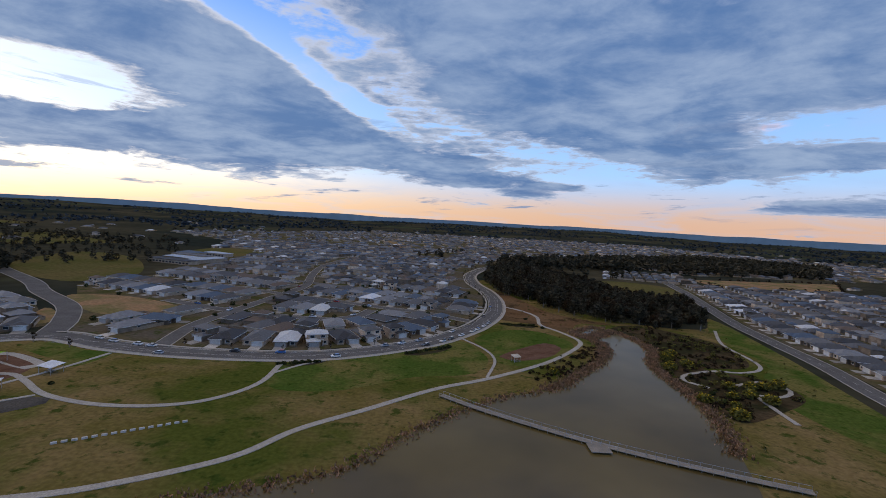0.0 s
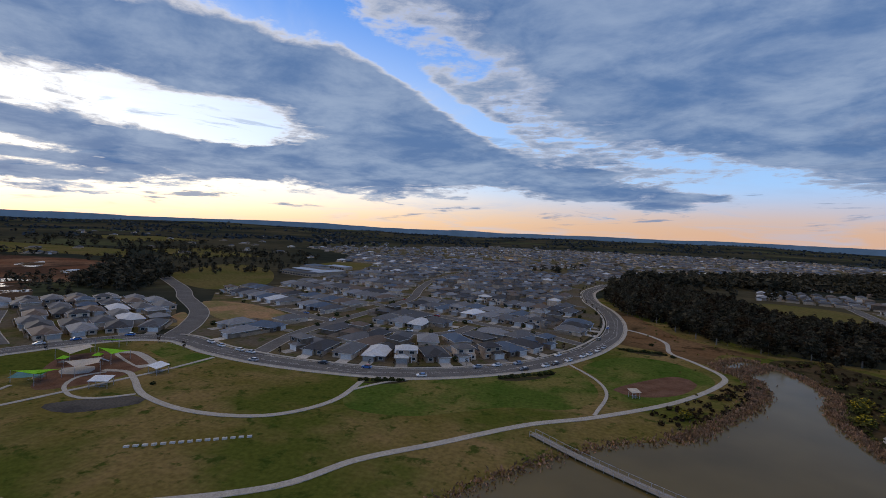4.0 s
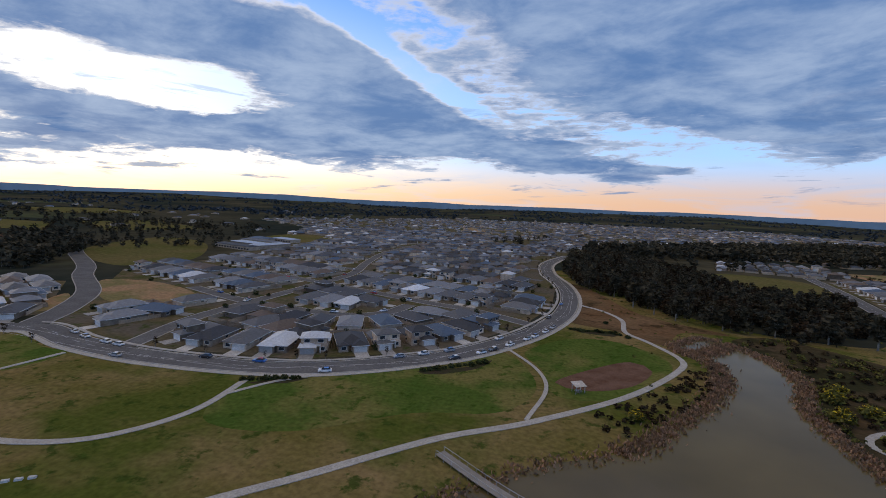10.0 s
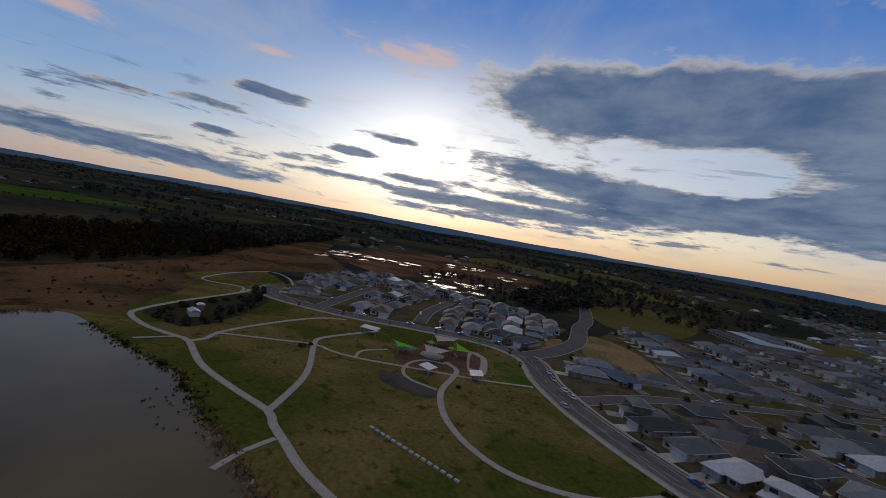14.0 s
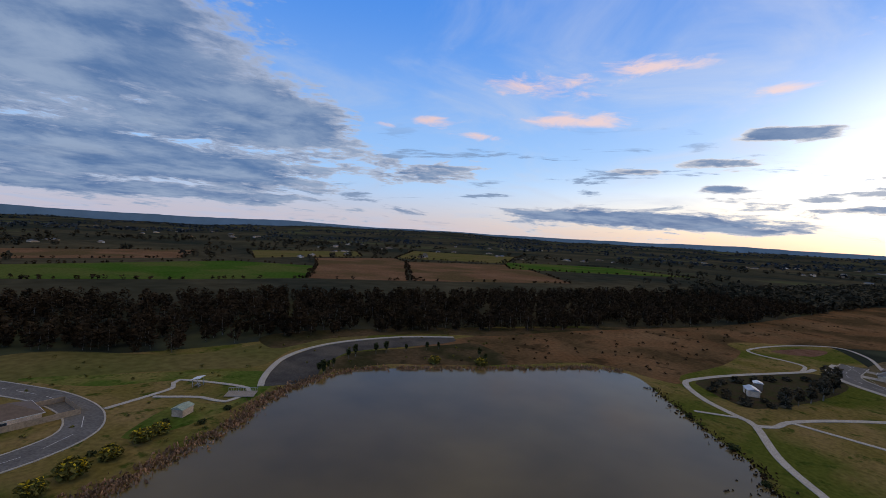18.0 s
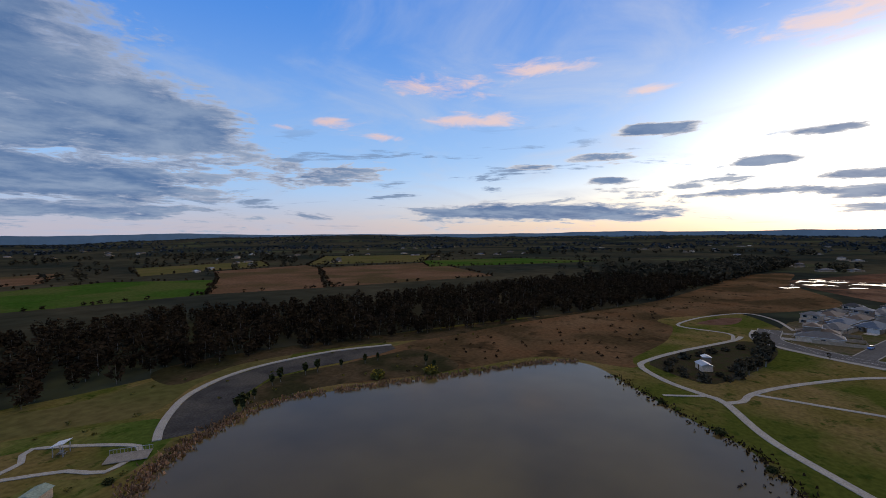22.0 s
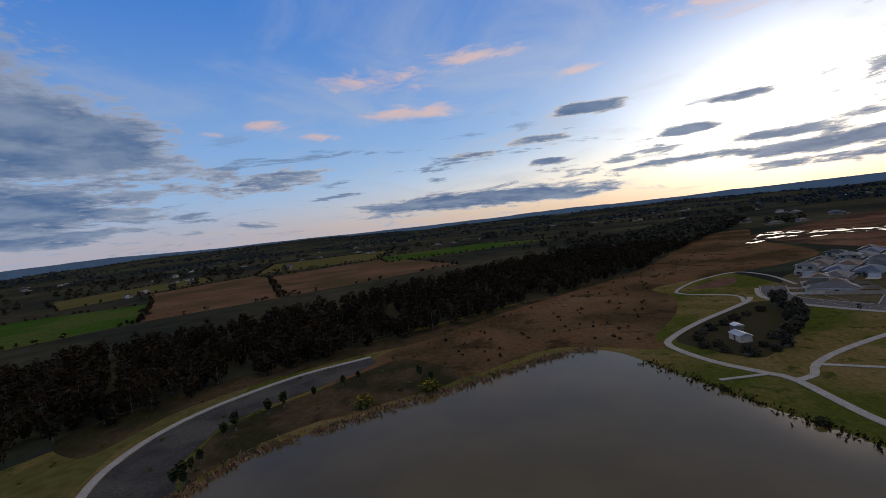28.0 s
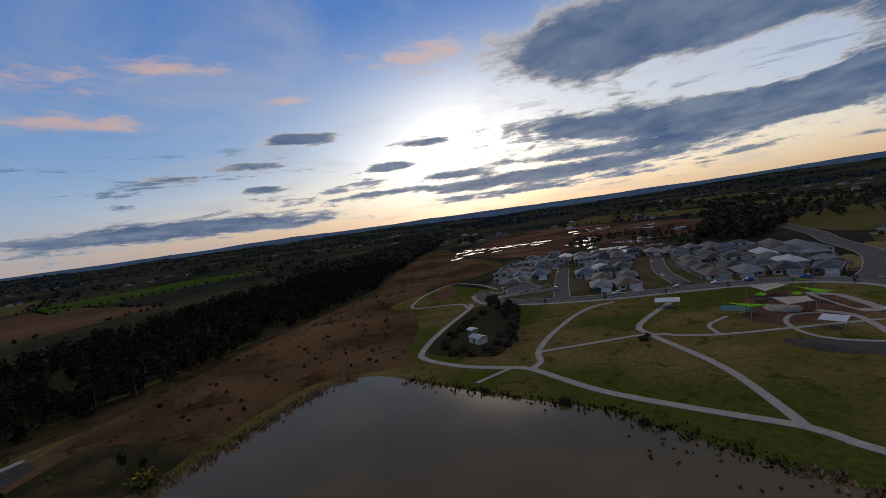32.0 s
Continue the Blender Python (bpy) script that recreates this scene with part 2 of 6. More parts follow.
# ---- materials ----
def material(name, c1, c2, scale=1.0, fine=20.0, rough=0.9, bump=0.0, random_amount=0.0, c3=None, scale3=0.05, metallic=0.0, island=False, spec=0.0, c4=None, scale4=0.2):
    m = bpy.data.materials.new(name)
    m.use_nodes = True
    n, l = m.node_tree.nodes, m.node_tree.links
    b = n["Principled BSDF"]
    tc = n.new("ShaderNodeTexCoord")
    geo = n.new("ShaderNodeNewGeometry")
    n1 = n.new("ShaderNodeTexNoise")
    n1.inputs["Scale"].default_value = scale
    n1.inputs["Detail"].default_value = 6
    l.new(geo.outputs["Position"], n1.inputs["Vector"])
    n2 = n.new("ShaderNodeTexNoise")
    n2.inputs["Scale"].default_value = fine
    n2.inputs["Detail"].default_value = 3
    l.new(geo.outputs["Position"], n2.inputs["Vector"])
    r = n.new("ShaderNodeMapRange")
    r.inputs[1].default_value, r.inputs[2].default_value = 0.36, 0.64
    l.new(n1.outputs[0], r.inputs[0])
    mix = n.new("ShaderNodeMix")
    mix.data_type = "RGBA"
    l.new(r.outputs[0], mix.inputs[0])
    mix.inputs[6].default_value = (*c1, 1)
    mix.inputs[7].default_value = (*c2, 1)
    out = mix.outputs[2]
    if c3 is not None:
        n3 = n.new("ShaderNodeTexNoise")
        n3.inputs["Scale"].default_value = scale3
        n3.inputs["Detail"].default_value = 5
        l.new(geo.outputs["Position"], n3.inputs["Vector"])
        r3 = n.new("ShaderNodeMapRange")
        r3.inputs[1].default_value, r3.inputs[2].default_value = 0.46, 0.58
        l.new(n3.outputs[0], r3.inputs[0])
        m3 = n.new("ShaderNodeMix")
        m3.data_type = "RGBA"
        l.new(r3.outputs[0], m3.inputs[0])
        l.new(out, m3.inputs[6])
        m3.inputs[7].default_value = (*c3, 1)
        out = m3.outputs[2]
    if c4 is not None:
        n4 = n.new("ShaderNodeTexNoise")
        n4.inputs["Scale"].default_value = scale4
        n4.inputs["Detail"].default_value = 7
        n4.inputs["Roughness"].default_value = 0.65
        l.new(geo.outputs["Position"], n4.inputs["Vector"])
        r4 = n.new("ShaderNodeMapRange")
        r4.inputs[1].default_value, r4.inputs[2].default_value, r4.inputs[4].default_value = 0.55, 0.63, 0.85
        l.new(n4.outputs[0], r4.inputs[0])
        m4 = n.new("ShaderNodeMix")
        m4.data_type = "RGBA"
        l.new(r4.outputs[0], m4.inputs[0])
        l.new(out, m4.inputs[6])
        m4.inputs[7].default_value = (*c4, 1)
        out = m4.outputs[2]
    mul = n.new("ShaderNodeMix")
    mul.data_type = "RGBA"
    mul.blend_type = "MULTIPLY"
    mul.inputs[0].default_value = 1.0
    l.new(out, mul.inputs[6])
    r2 = n.new("ShaderNodeMapRange")
    r2.inputs[1].default_value, r2.inputs[2].default_value = 0.3, 0.7
    r2.inputs[3].default_value, r2.inputs[4].default_value = 0.75, 1.2
    l.new(n2.outputs[0], r2.inputs[0])
    val = r2.outputs[0]
    if random_amount > 0:
        oi = n.new("ShaderNodeObjectInfo")
        rr = n.new("ShaderNodeMapRange")
        rr.inputs[3].default_value, rr.inputs[4].default_value = 1 - random_amount, 1 + random_amount
        l.new(geo.outputs["Random Per Island"] if island else oi.outputs["Random"], rr.inputs[0])
        mm = n.new("ShaderNodeMath")
        mm.operation = "MULTIPLY"
        l.new(val, mm.inputs[0])
        l.new(rr.outputs[0], mm.inputs[1])
        val = mm.outputs[0]
    l.new(val, mul.inputs[7])
    l.new(mul.outputs[2], b.inputs["Base Color"])
    b.inputs["Roughness"].default_value = rough
    b.inputs["Metallic"].default_value = metallic
    b.inputs["Specular IOR Level"].default_value = spec
    if bump > 0:
        bp = n.new("ShaderNodeBump")
        bp.inputs["Strength"].default_value = bump
        l.new(n2.outputs[0], bp.inputs["Height"])
        l.new(bp.outputs[0], b.inputs["Normal"])
    return m


M_GRASS = material("grass", (0.14, 0.114, 0.0334), (0.221, 0.156, 0.0678), 0.045, 0.7, 0.95, 0.2, c3=(0.081, 0.0942, 0.0183), scale3=0.022, c4=(0.0374, 0.0607, 0.0111), scale4=0.17)
M_LUSH = material("lush grass", (0.062, 0.100, 0.018), (0.095, 0.120, 0.026), 0.06, 0.7, 0.95, 0.2, c3=(0.16, 0.14, 0.045), scale3=0.03, c4=(0.036, 0.070, 0.010), scale4=0.2)
M_LAND = material("land", (0.042, 0.043, 0.029), (0.085, 0.073, 0.045), 0.006, 0.05, 0.95, c3=(0.028, 0.034, 0.027), scale3=0.003, c4=(0.075, 0.085, 0.042), scale4=0.0022)
M_SOIL = material("yard soil", (0.144, 0.108, 0.0627), (0.072, 0.0748, 0.0266), 0.07, 0.6, 0.95, c3=(0.12, 0.101, 0.0741), scale3=0.03, c4=(0.054, 0.0682, 0.0171), scale4=0.12)
M_ROAD = material("asphalt", (0.125, 0.12, 0.115), (0.155, 0.15, 0.145), 0.12, 1.5, 0.85)
M_KERB = material("kerb concrete", (0.42, 0.39, 0.34), (0.36, 0.34, 0.30), 0.3, 3.0, 0.85)
M_PATH = material("concrete path", (0.43, 0.40, 0.35), (0.37, 0.345, 0.305), 0.3, 3.0, 0.85)
M_LINE = material("road paint", (0.62, 0.61, 0.58), (0.5, 0.5, 0.48), 0.6, 5.0, 0.7)
M_BROWN = material("dry reeds ground", (0.14, 0.0784, 0.0384), (0.18, 0.112, 0.0592), 0.04, 0.5, 0.95, c3=(0.08, 0.0544, 0.0272), scale3=0.02, c4=(0.048, 0.0336, 0.0176), scale4=0.06)
M_SCRUB = material("scrubby ground", (0.0638, 0.0495, 0.027), (0.0938, 0.066, 0.0375), 0.06, 0.6, 0.95, c3=(0.039, 0.0375, 0.018), scale3=0.05, c4=(0.03, 0.0255, 0.0135), scale4=0.15)
M_DIRT = material("bare red earth", (0.150, 0.072, 0.042), (0.21, 0.125, 0.078), 0.02, 0.3, 0.95, c3=(0.085, 0.05, 0.034), scale3=0.012, c4=(0.05, 0.042, 0.03), scale4=0.03)
M_TAN = material("bare sandy lot", (0.34, 0.20, 0.11), (0.29, 0.20, 0.11), 0.05, 0.5, 0.95, c3=(0.19, 0.16, 0.07), scale3=0.04)
M_REED = material("dry reeds", (0.33, 0.19, 0.11), (0.20, 0.13, 0.075), 0.3, 2.0, 0.95, 0.0, 0.45, island=True)
M_LEAF = material("dark gum leaves", (0.0454, 0.0415, 0.0266), (0.0769, 0.0661, 0.0438), 0.08, 0.7, 0.9, 0.0, 0.5, island=True)
M_LEAF2 = material("brown bush leaves", (0.0302, 0.0224, 0.0132), (0.0461, 0.0317, 0.0191), 0.08, 0.7, 0.9, 0.0, 0.5, island=True)
# the blue-grey is aerial haze painted into the far leaf colour
M_HAZELEAF = material("far eucalypts tinted blue-grey by painted haze", (0.0375, 0.0495, 0.06), (0.0525, 0.0638, 0.0713), 0.01, 0.1, 0.95, 0.0, 0.4, island=True)
M_SHRUB = material("shrub leaves", (0.035, 0.045, 0.018), (0.055, 0.06, 0.025), 0.3, 2.0, 0.9, 0.0, 0.5, island=True)
M_GORSE = material("yellow flowers", (0.50, 0.36, 0.02), (0.38, 0.29, 0.03), 0.5, 3.0, 0.9, 0.0, 0.5, island=True)
M_OLIVE = material("olive wattle leaves", (0.10, 0.10, 0.028), (0.14, 0.125, 0.035), 0.3, 2.0, 0.9, 0.0, 0.4, island=True)
M_TRUNK = material("bark", (0.16, 0.14, 0.115), (0.24, 0.215, 0.18), 0.5, 4.0, 0.9)
M_FIELD = material("crop field", (0.0396, 0.0936, 0.013), (0.0612, 0.108, 0.0202), 0.02, 0.3, 0.95, c3=(0.0864, 0.108, 0.0288), scale3=0.012)
M_PLOUGH = material("ploughed field", (0.143, 0.0825, 0.0465), (0.188, 0.112, 0.066), 0.02, 0.3, 0.95, c3=(0.105, 0.075, 0.0375), scale3=0.012)
M_PASTURE = material("pale pasture", (0.101, 0.101, 0.0315), (0.143, 0.114, 0.0465), 0.02, 0.3, 0.95)
M_WALL = material("brick and render wall", (0.324, 0.241, 0.175), (0.486, 0.376, 0.271), 0.4, 4.0, 0.85, 0.0, 0.75)
M_WALLS = material("far brick and render walls", (0.324, 0.241, 0.175), (0.486, 0.376, 0.271), 0.4, 4.0, 0.85, 0.0, 0.75, island=True)
M_GARAGES = material("far garage doors", (0.55, 0.53, 0.50), (0.46, 0.445, 0.42), 0.5, 4.0, 0.5, 0.0, 0.5, island=True)
M_TRIM = material("white trim", (0.66, 0.65, 0.62), (0.58, 0.57, 0.55), 0.5, 4.0, 0.6, spec=0.3)
M_GARAGE = material("garage door", (0.55, 0.53, 0.50), (0.46, 0.445, 0.42), 0.5, 4.0, 0.5, 0.0, 0.5)
M_TIMBER = material("door timber", (0.13, 0.08, 0.045), (0.17, 0.11, 0.06), 0.8, 6.0, 0.5)
M_FENCE = material("metal fence", (0.294, 0.225, 0.155), (0.368, 0.277, 0.189), 0.2, 2.0, 0.6, 0.0, 0.3)
M_DRIVE = material("driveway", (0.33, 0.315, 0.295), (0.42, 0.40, 0.365), 0.3, 2.0, 0.85, 0.0, 0.4)
M_STEEL = material("galvanised steel", (0.45, 0.46, 0.47), (0.38, 0.39, 0.40), 0.6, 5.0, 0.45, metallic=0.6, spec=0.5)
M_WHITE = material("white metal roof", (0.72, 0.73, 0.74), (0.62, 0.64, 0.66), 0.3, 3.0, 0.45, spec=0.4)
M_LIME = material("lime shade cloth", (0.24, 0.55, 0.04), (0.20, 0.47, 0.035), 0.4, 3.0, 0.8)
M_BEIGE = material("beige shade cloth", (0.56, 0.50, 0.42), (0.48, 0.43, 0.36), 0.4, 3.0, 0.8)
M_MULCH = material("bark mulch", (0.12, 0.065, 0.042), (0.17, 0.10, 0.07), 0.2, 2.0, 0.95)
M_GRAVEL = material("grey gravel", (0.055, 0.052, 0.050), (0.080, 0.076, 0.072), 0.15, 1.5, 0.95, c3=(0.10, 0.092, 0.08), scale3=0.05)
M_BED = material("garden bed", (0.06, 0.045, 0.03), (0.045, 0.05, 0.022), 0.3, 2.0, 0.95)
M_BLUE = material("blue tarpaulin", (0.03, 0.16, 0.42), (0.04, 0.20, 0.48), 0.6, 4.0, 0.5)
M_PLAY = material("teal rubber surface", (0.09, 0.20, 0.20), (0.12, 0.24, 0.24), 0.4, 3.0, 0.85)
M_RUBBER = material("tyre rubber", (0.02, 0.02, 0.02), (0.03, 0.03, 0.03), 1.0, 6.0, 0.8)
M_DECK = material("weathered boardwalk", (0.30, 0.27, 0.235), (0.24, 0.22, 0.19), 0.5, 4.0, 0.85)
M_BLOCK = material("white stone blocks", (0.55, 0.54, 0.50), (0.47, 0.46, 0.43), 0.6, 4.0, 0.85)
M_SHEET = material("green shed roof", (0.30, 0.36, 0.30), (0.25, 0.31, 0.26), 0.5, 3.0, 0.5)


# distance haze put into the colour: a blue base with a faint glow
M_HAZE_RANGE = material("ranges tinted with haze", (0.048, 0.076, 0.12), (0.06, 0.0896, 0.136), 0.002, 0.01, 0.95)
M_HAZE_RANGE.node_tree.nodes["Principled BSDF"].inputs["Emission Color"].default_value = (0.034, 0.058, 0.095, 1)
M_HAZE_RANGE.node_tree.nodes["Principled BSDF"].inputs["Emission Strength"].default_value = 1.0


def glossy(name, colour, rough, spec=0.5):
    m = bpy.data.materials.new(name)
    m.use_nodes = True
    b = m.node_tree.nodes["Principled BSDF"]
    b.inputs["Base Color"].default_value = (*colour, 1)
    b.inputs["Roughness"].default_value = rough
    b.inputs["Specular IOR Level"].default_value = spec
    return m


M_GLASS = glossy("dark window glass", (0.03, 0.035, 0.04), 0.08)


def coloured(name, ramp, rough, fine, island=False, bump=0.0, coat=0.0):
    """One of several colours for each object or island, with grain."""
    m = bpy.data.materials.new(name)
    m.use_nodes = True
    n, l = m.node_tree.nodes, m.node_tree.links
    b = n["Principled BSDF"]
    geo = n.new("ShaderNodeNewGeometry")
    oi = n.new("ShaderNodeObjectInfo")
    cr = n.new("ShaderNodeValToRGB")
    cr.color_ramp.interpolation = "CONSTANT"
    e = cr.color_ramp.elements
    while len(e) < len(ramp):
        e.new(0.5)
    for k, (p, c) in enumerate(ramp):
        e[k].position = p
        e[k].color = (*c, 1)
    l.new(geo.outputs["Random Per Island"] if island else oi.outputs["Random"], cr.inputs[0])
    nz = n.new("ShaderNodeTexNoise")
    nz.inputs["Scale"].default_value = fine
    nz.inputs["Detail"].default_value = 4
    l.new(geo.outputs["Position"], nz.inputs["Vector"])
    mr = n.new("ShaderNodeMapRange")
    mr.inputs[1].default_value, mr.inputs[2].default_value, mr.inputs[3].default_value, mr.inputs[4].default_value = 0.3, 0.7, 0.82, 1.15
    l.new(nz.outputs[0], mr.inputs[0])
    mx = n.new("ShaderNodeMix")
    mx.data_type, mx.blend_type = "RGBA", "MULTIPLY"
    mx.inputs[0].default_value = 1.0
    l.new(cr.outputs[0], mx.inputs[6])
    l.new(mr.outputs[0], mx.inputs[7])
    l.new(mx.outputs[2], b.inputs["Base Color"])
    b.inputs["Roughness"].default_value = rough
    b.inputs["Specular IOR Level"].default_value = 0.22 if coat == 0 else 0.5
    b.inputs["Coat Weight"].default_value = coat
    if bump:
        w = n.new("ShaderNodeTexWave")
        w.inputs["Scale"].default_value = 3.0
        l.new(geo.outputs["Position"], w.inputs["Vector"])
        bp = n.new("ShaderNodeBump")
        bp.inputs["Strength"].default_value = bump
        l.new(w.outputs[0], bp.inputs["Height"])
        l.new(bp.outputs[0], b.inputs["Normal"])
    return m


ROOFS = [(0.0, (0.082, 0.084, 0.090)), (0.20, (0.118, 0.118, 0.120)), (0.38, (0.048, 0.049, 0.053)), (0.55, (0.15, 0.15, 0.152)), (0.66, (0.130, 0.098, 0.076)), (0.77, (0.080, 0.112, 0.16)), (0.85, (0.21, 0.215, 0.225)), (0.965, (0.55, 0.56, 0.57))]
M_ROOF = coloured("roof tiles", ROOFS, 0.66, 1.2, False, 0.15)
M_ROOFS = coloured("far roof tiles", ROOFS, 0.66, 1.2, True)
M_CAR = coloured("car paint", [(0.0, (0.7, 0.7, 0.7)), (0.45, (0.03, 0.03, 0.035)), (0.62, (0.3, 0.31, 0.33)), (0.8, (0.03, 0.14, 0.42)), (0.92, (0.4, 0.03, 0.03))], 0.3, 2.0, False, 0.0, 0.5)

M_WATER = material("murky water", (0.124, 0.092, 0.034), (0.138, 0.104, 0.040), 0.012, 0.03, 0.12)
M_WATER.node_tree.nodes["Principled BSDF"].inputs["Specular IOR Level"].default_value = 0.2
M_WATER.node_tree.nodes["Principled BSDF"].inputs["IOR"].default_value = 1.33
M_POND = material("still pond water over mud", (0.07, 0.05, 0.035), (0.09, 0.06, 0.04), 0.05, 0.3, 0.07, spec=0.5)


def muddy(m):
    """Mud banks break the pond's surface."""
    n, l = m.node_tree.nodes, m.node_tree.links
    geo = n.new("ShaderNodeNewGeometry")
    nz = n.new("ShaderNodeTexNoise")
    nz.inputs["Scale"].default_value = 0.045
    nz.inputs["Detail"].default_value = 5
    l.new(geo.outputs["Position"], nz.inputs["Vector"])
    r = n.new("ShaderNodeMapRange")
    r.inputs[1].default_value, r.inputs[2].default_value, r.inputs[3].default_value, r.inputs[4].default_value = 0.43, 0.48, 0.05, 0.9
    l.new(nz.outputs[0], r.inputs[0])
    l.new(r.outputs[0], n["Principled BSDF"].inputs["Roughness"])
    r2 = n.new("ShaderNodeMapRange")
    r2.inputs[1].default_value, r2.inputs[2].default_value, r2.inputs[3].default_value, r2.inputs[4].default_value = 0.43, 0.48, 0.5, 0.0
    l.new(nz.outputs[0], r2.inputs[0])
    l.new(r2.outputs[0], n["Principled BSDF"].inputs["Specular IOR Level"])


muddy(M_POND)


# ---- small builders ----
def part(name, bm, mat, parent=None, label=""):
    me = bpy.data.meshes.new(name)
    bm.to_mesh(me)
    bm.free()
    me.materials.append(mat)
    ob = new(name, me)
    ob.parent = parent
    if label:
        ob["label"] = label
    return ob


def raw(name, verts, faces, mat, parent=None, smooth=False):
    me = bpy.data.meshes.new(name)
    me.from_pydata(verts, [], faces)
    me.materials.append(mat)
    if smooth:
        me.shade_smooth()
    ob = new(name, me)
    ob.parent = parent
    return ob


def spline(pts, step=3.0, closed=False):
    p = [np.array(q, float) for q in pts]
    n = len(p)
    out = []
    for i in range(n if closed else n - 1):
        if closed:
            a, b, c, d = p[i - 1], p[i], p[(i + 1) % n], p[(i + 2) % n]
        else:
            b, c = p[i], p[i + 1]
            a = p[i - 1] if i else 2 * b - c
            d = p[i + 2] if i + 2 < n else 2 * c - b
        k = max(1, int(np.linalg.norm(c - b) / step))
        for j in range(k):
            t = j / k
            out.append(0.5 * (2 * b + (c - a) * t + (2 * a - 5 * b + 4 * c - d) * t * t + (3 * b - a - 3 * c + d) * t ** 3))
    if not closed:
        out.append(p[-1])
    return np.array(out)


def normals(c):
    t = np.gradient(c, axis=0)
    t /= np.linalg.norm(t, axis=1)[:, None] + 1e-9
    return np.stack([-t[:, 1], t[:, 0]], 1)


def ribbon(name, pts, width, z, mat, thick=0.3, offset=0.0, parent=None, smoothed=True):
    c = spline(pts) if smoothed else np.array(pts, float)
    n = normals(c)
    a, b = c + n * (offset + width / 2), c + n * (offset - width / 2)
    m = len(c)
    v = [(x, y, z) for x, y in a] + [(x, y, z) for x, y in b] + [(x, y, z - thick) for x, y in a] + [(x, y, z - thick) for x, y in b]
    fs = []
    for i in range(m - 1):
        fs += [(m + i, m + i + 1, i + 1, i), (i, i + 1, 2 * m + i + 1, 2 * m + i), (m + i + 1, m + i, 3 * m + i, 3 * m + i + 1)]
    fs += [(0, 2 * m, 3 * m, m), (m - 1, 2 * m - 1, 4 * m - 1, 3 * m - 1)]
    return raw(name, v, fs, mat, parent)


def sheet(name, pts, z, mat, thick=0.2, parent=None, smoothed=True):
    c = spline(pts, 4.0, True) if smoothed else np.array(pts, float)
    bm = bmesh.new()
    f = bm.faces.new([bm.verts.new((x, y, z)) for x, y in c])
    f.normal_update()
    if f.normal.z < 0:
        f.normal_flip()
    r = bmesh.ops.extrude_face_region(bm, geom=[f])
    for q in r["geom"]:
        if isinstance(q, bmesh.types.BMVert):
            q.co.z -= thick
    bmesh.ops.recalc_face_normals(bm, faces=bm.faces)
    bmesh.ops.triangulate(bm, faces=[q for q in bm.faces if len(q.verts) > 4])
    return part(name, bm, mat, parent)


def inside(px, py, poly):
    poly = np.asarray(poly)
    r = np.zeros(np.shape(px), bool)
    j = len(poly) - 1
    for i in range(len(poly)):
        xi, yi = poly[i]
        xj, yj = poly[j]
        r ^= ((yi > py) != (yj > py)) & (px < (xj - xi) * (py - yi) / (yj - yi + 1e-12) + xi)
        j = i
    return r
# ---- plan ----
MAIN_ROAD = [(-301, 80.4), (-271.5, 77.6), (-252.3, 92.6), (-234, 121.3), (-223.8, 147.7), (-211.7, 176.7), (-198.3, 195.9), (-178.1, 205.1), (-161.2, 201.5), (-145.1, 196.1), (-119, 192.1), (-96.9, 191.8), (-73.8, 193.6), (-53.7, 198), (-35.7, 206.9), (-18.7, 218.9), (-4.8, 230.9), (11, 252), (25.4, 278.2), (38.6, 316.5), (45.4, 364.9), (44.1, 416.5), (34.8, 480.3), (39.6, 560.9), (73.9, 666.4), (120.4, 755.4)]
ENTRY_ROAD = [(-183.3, 209.3), (-197.1, 233.9), (-224, 267), (-273, 304.6), (-311.4, 338.9), (-408, 409.5), (-496.7, 495.5)]
SIDE_STREETS = [
    [(-125.1, 197.7), (-131.6, 238.2), (-128.8, 277.7), (-122.2, 343.6), (-119.5, 395.4), (-135.2, 472.1), (-145.9, 567.4), (-134.9, 711.1)],
    [(-184.9, 299.9), (-139, 280.3), (-118.7, 275.5), (-75.3, 268.9), (-54.2, 279.8), (-46.3, 304)],
    [(21.8, 284.2), (-9.2, 303.6), (-37.4, 313), (-63.5, 323.4), (-122.2, 346.6), (-193.6, 374.3)],
    [(-248.5, 106.8), (-288.2, 126), (-343.4, 154.4)],
    [(-233.1, 162.7), (-272.1, 181.3), (-317.7, 211.9)],
]
EAST_ROAD = [(328.3, 684.2), (291.1, 557.5), (266.8, 472.2), (222.8, 338.6), (209.6, 280.1), (200, 229), (188.1, 189.6), (166.1, 117), (118, 29.8), (48.5, -48.2)]
EAST_CLOSE = [(27.1, -164.2), (9.7, -135.4), (-3.8, -112.9), (-10.6, -99.8), (-14.4, -86), (-14.3, -75.6), (-10.7, -67.6), (-1.9, -62), (14.8, -56.8), (43.5, -44.2)]
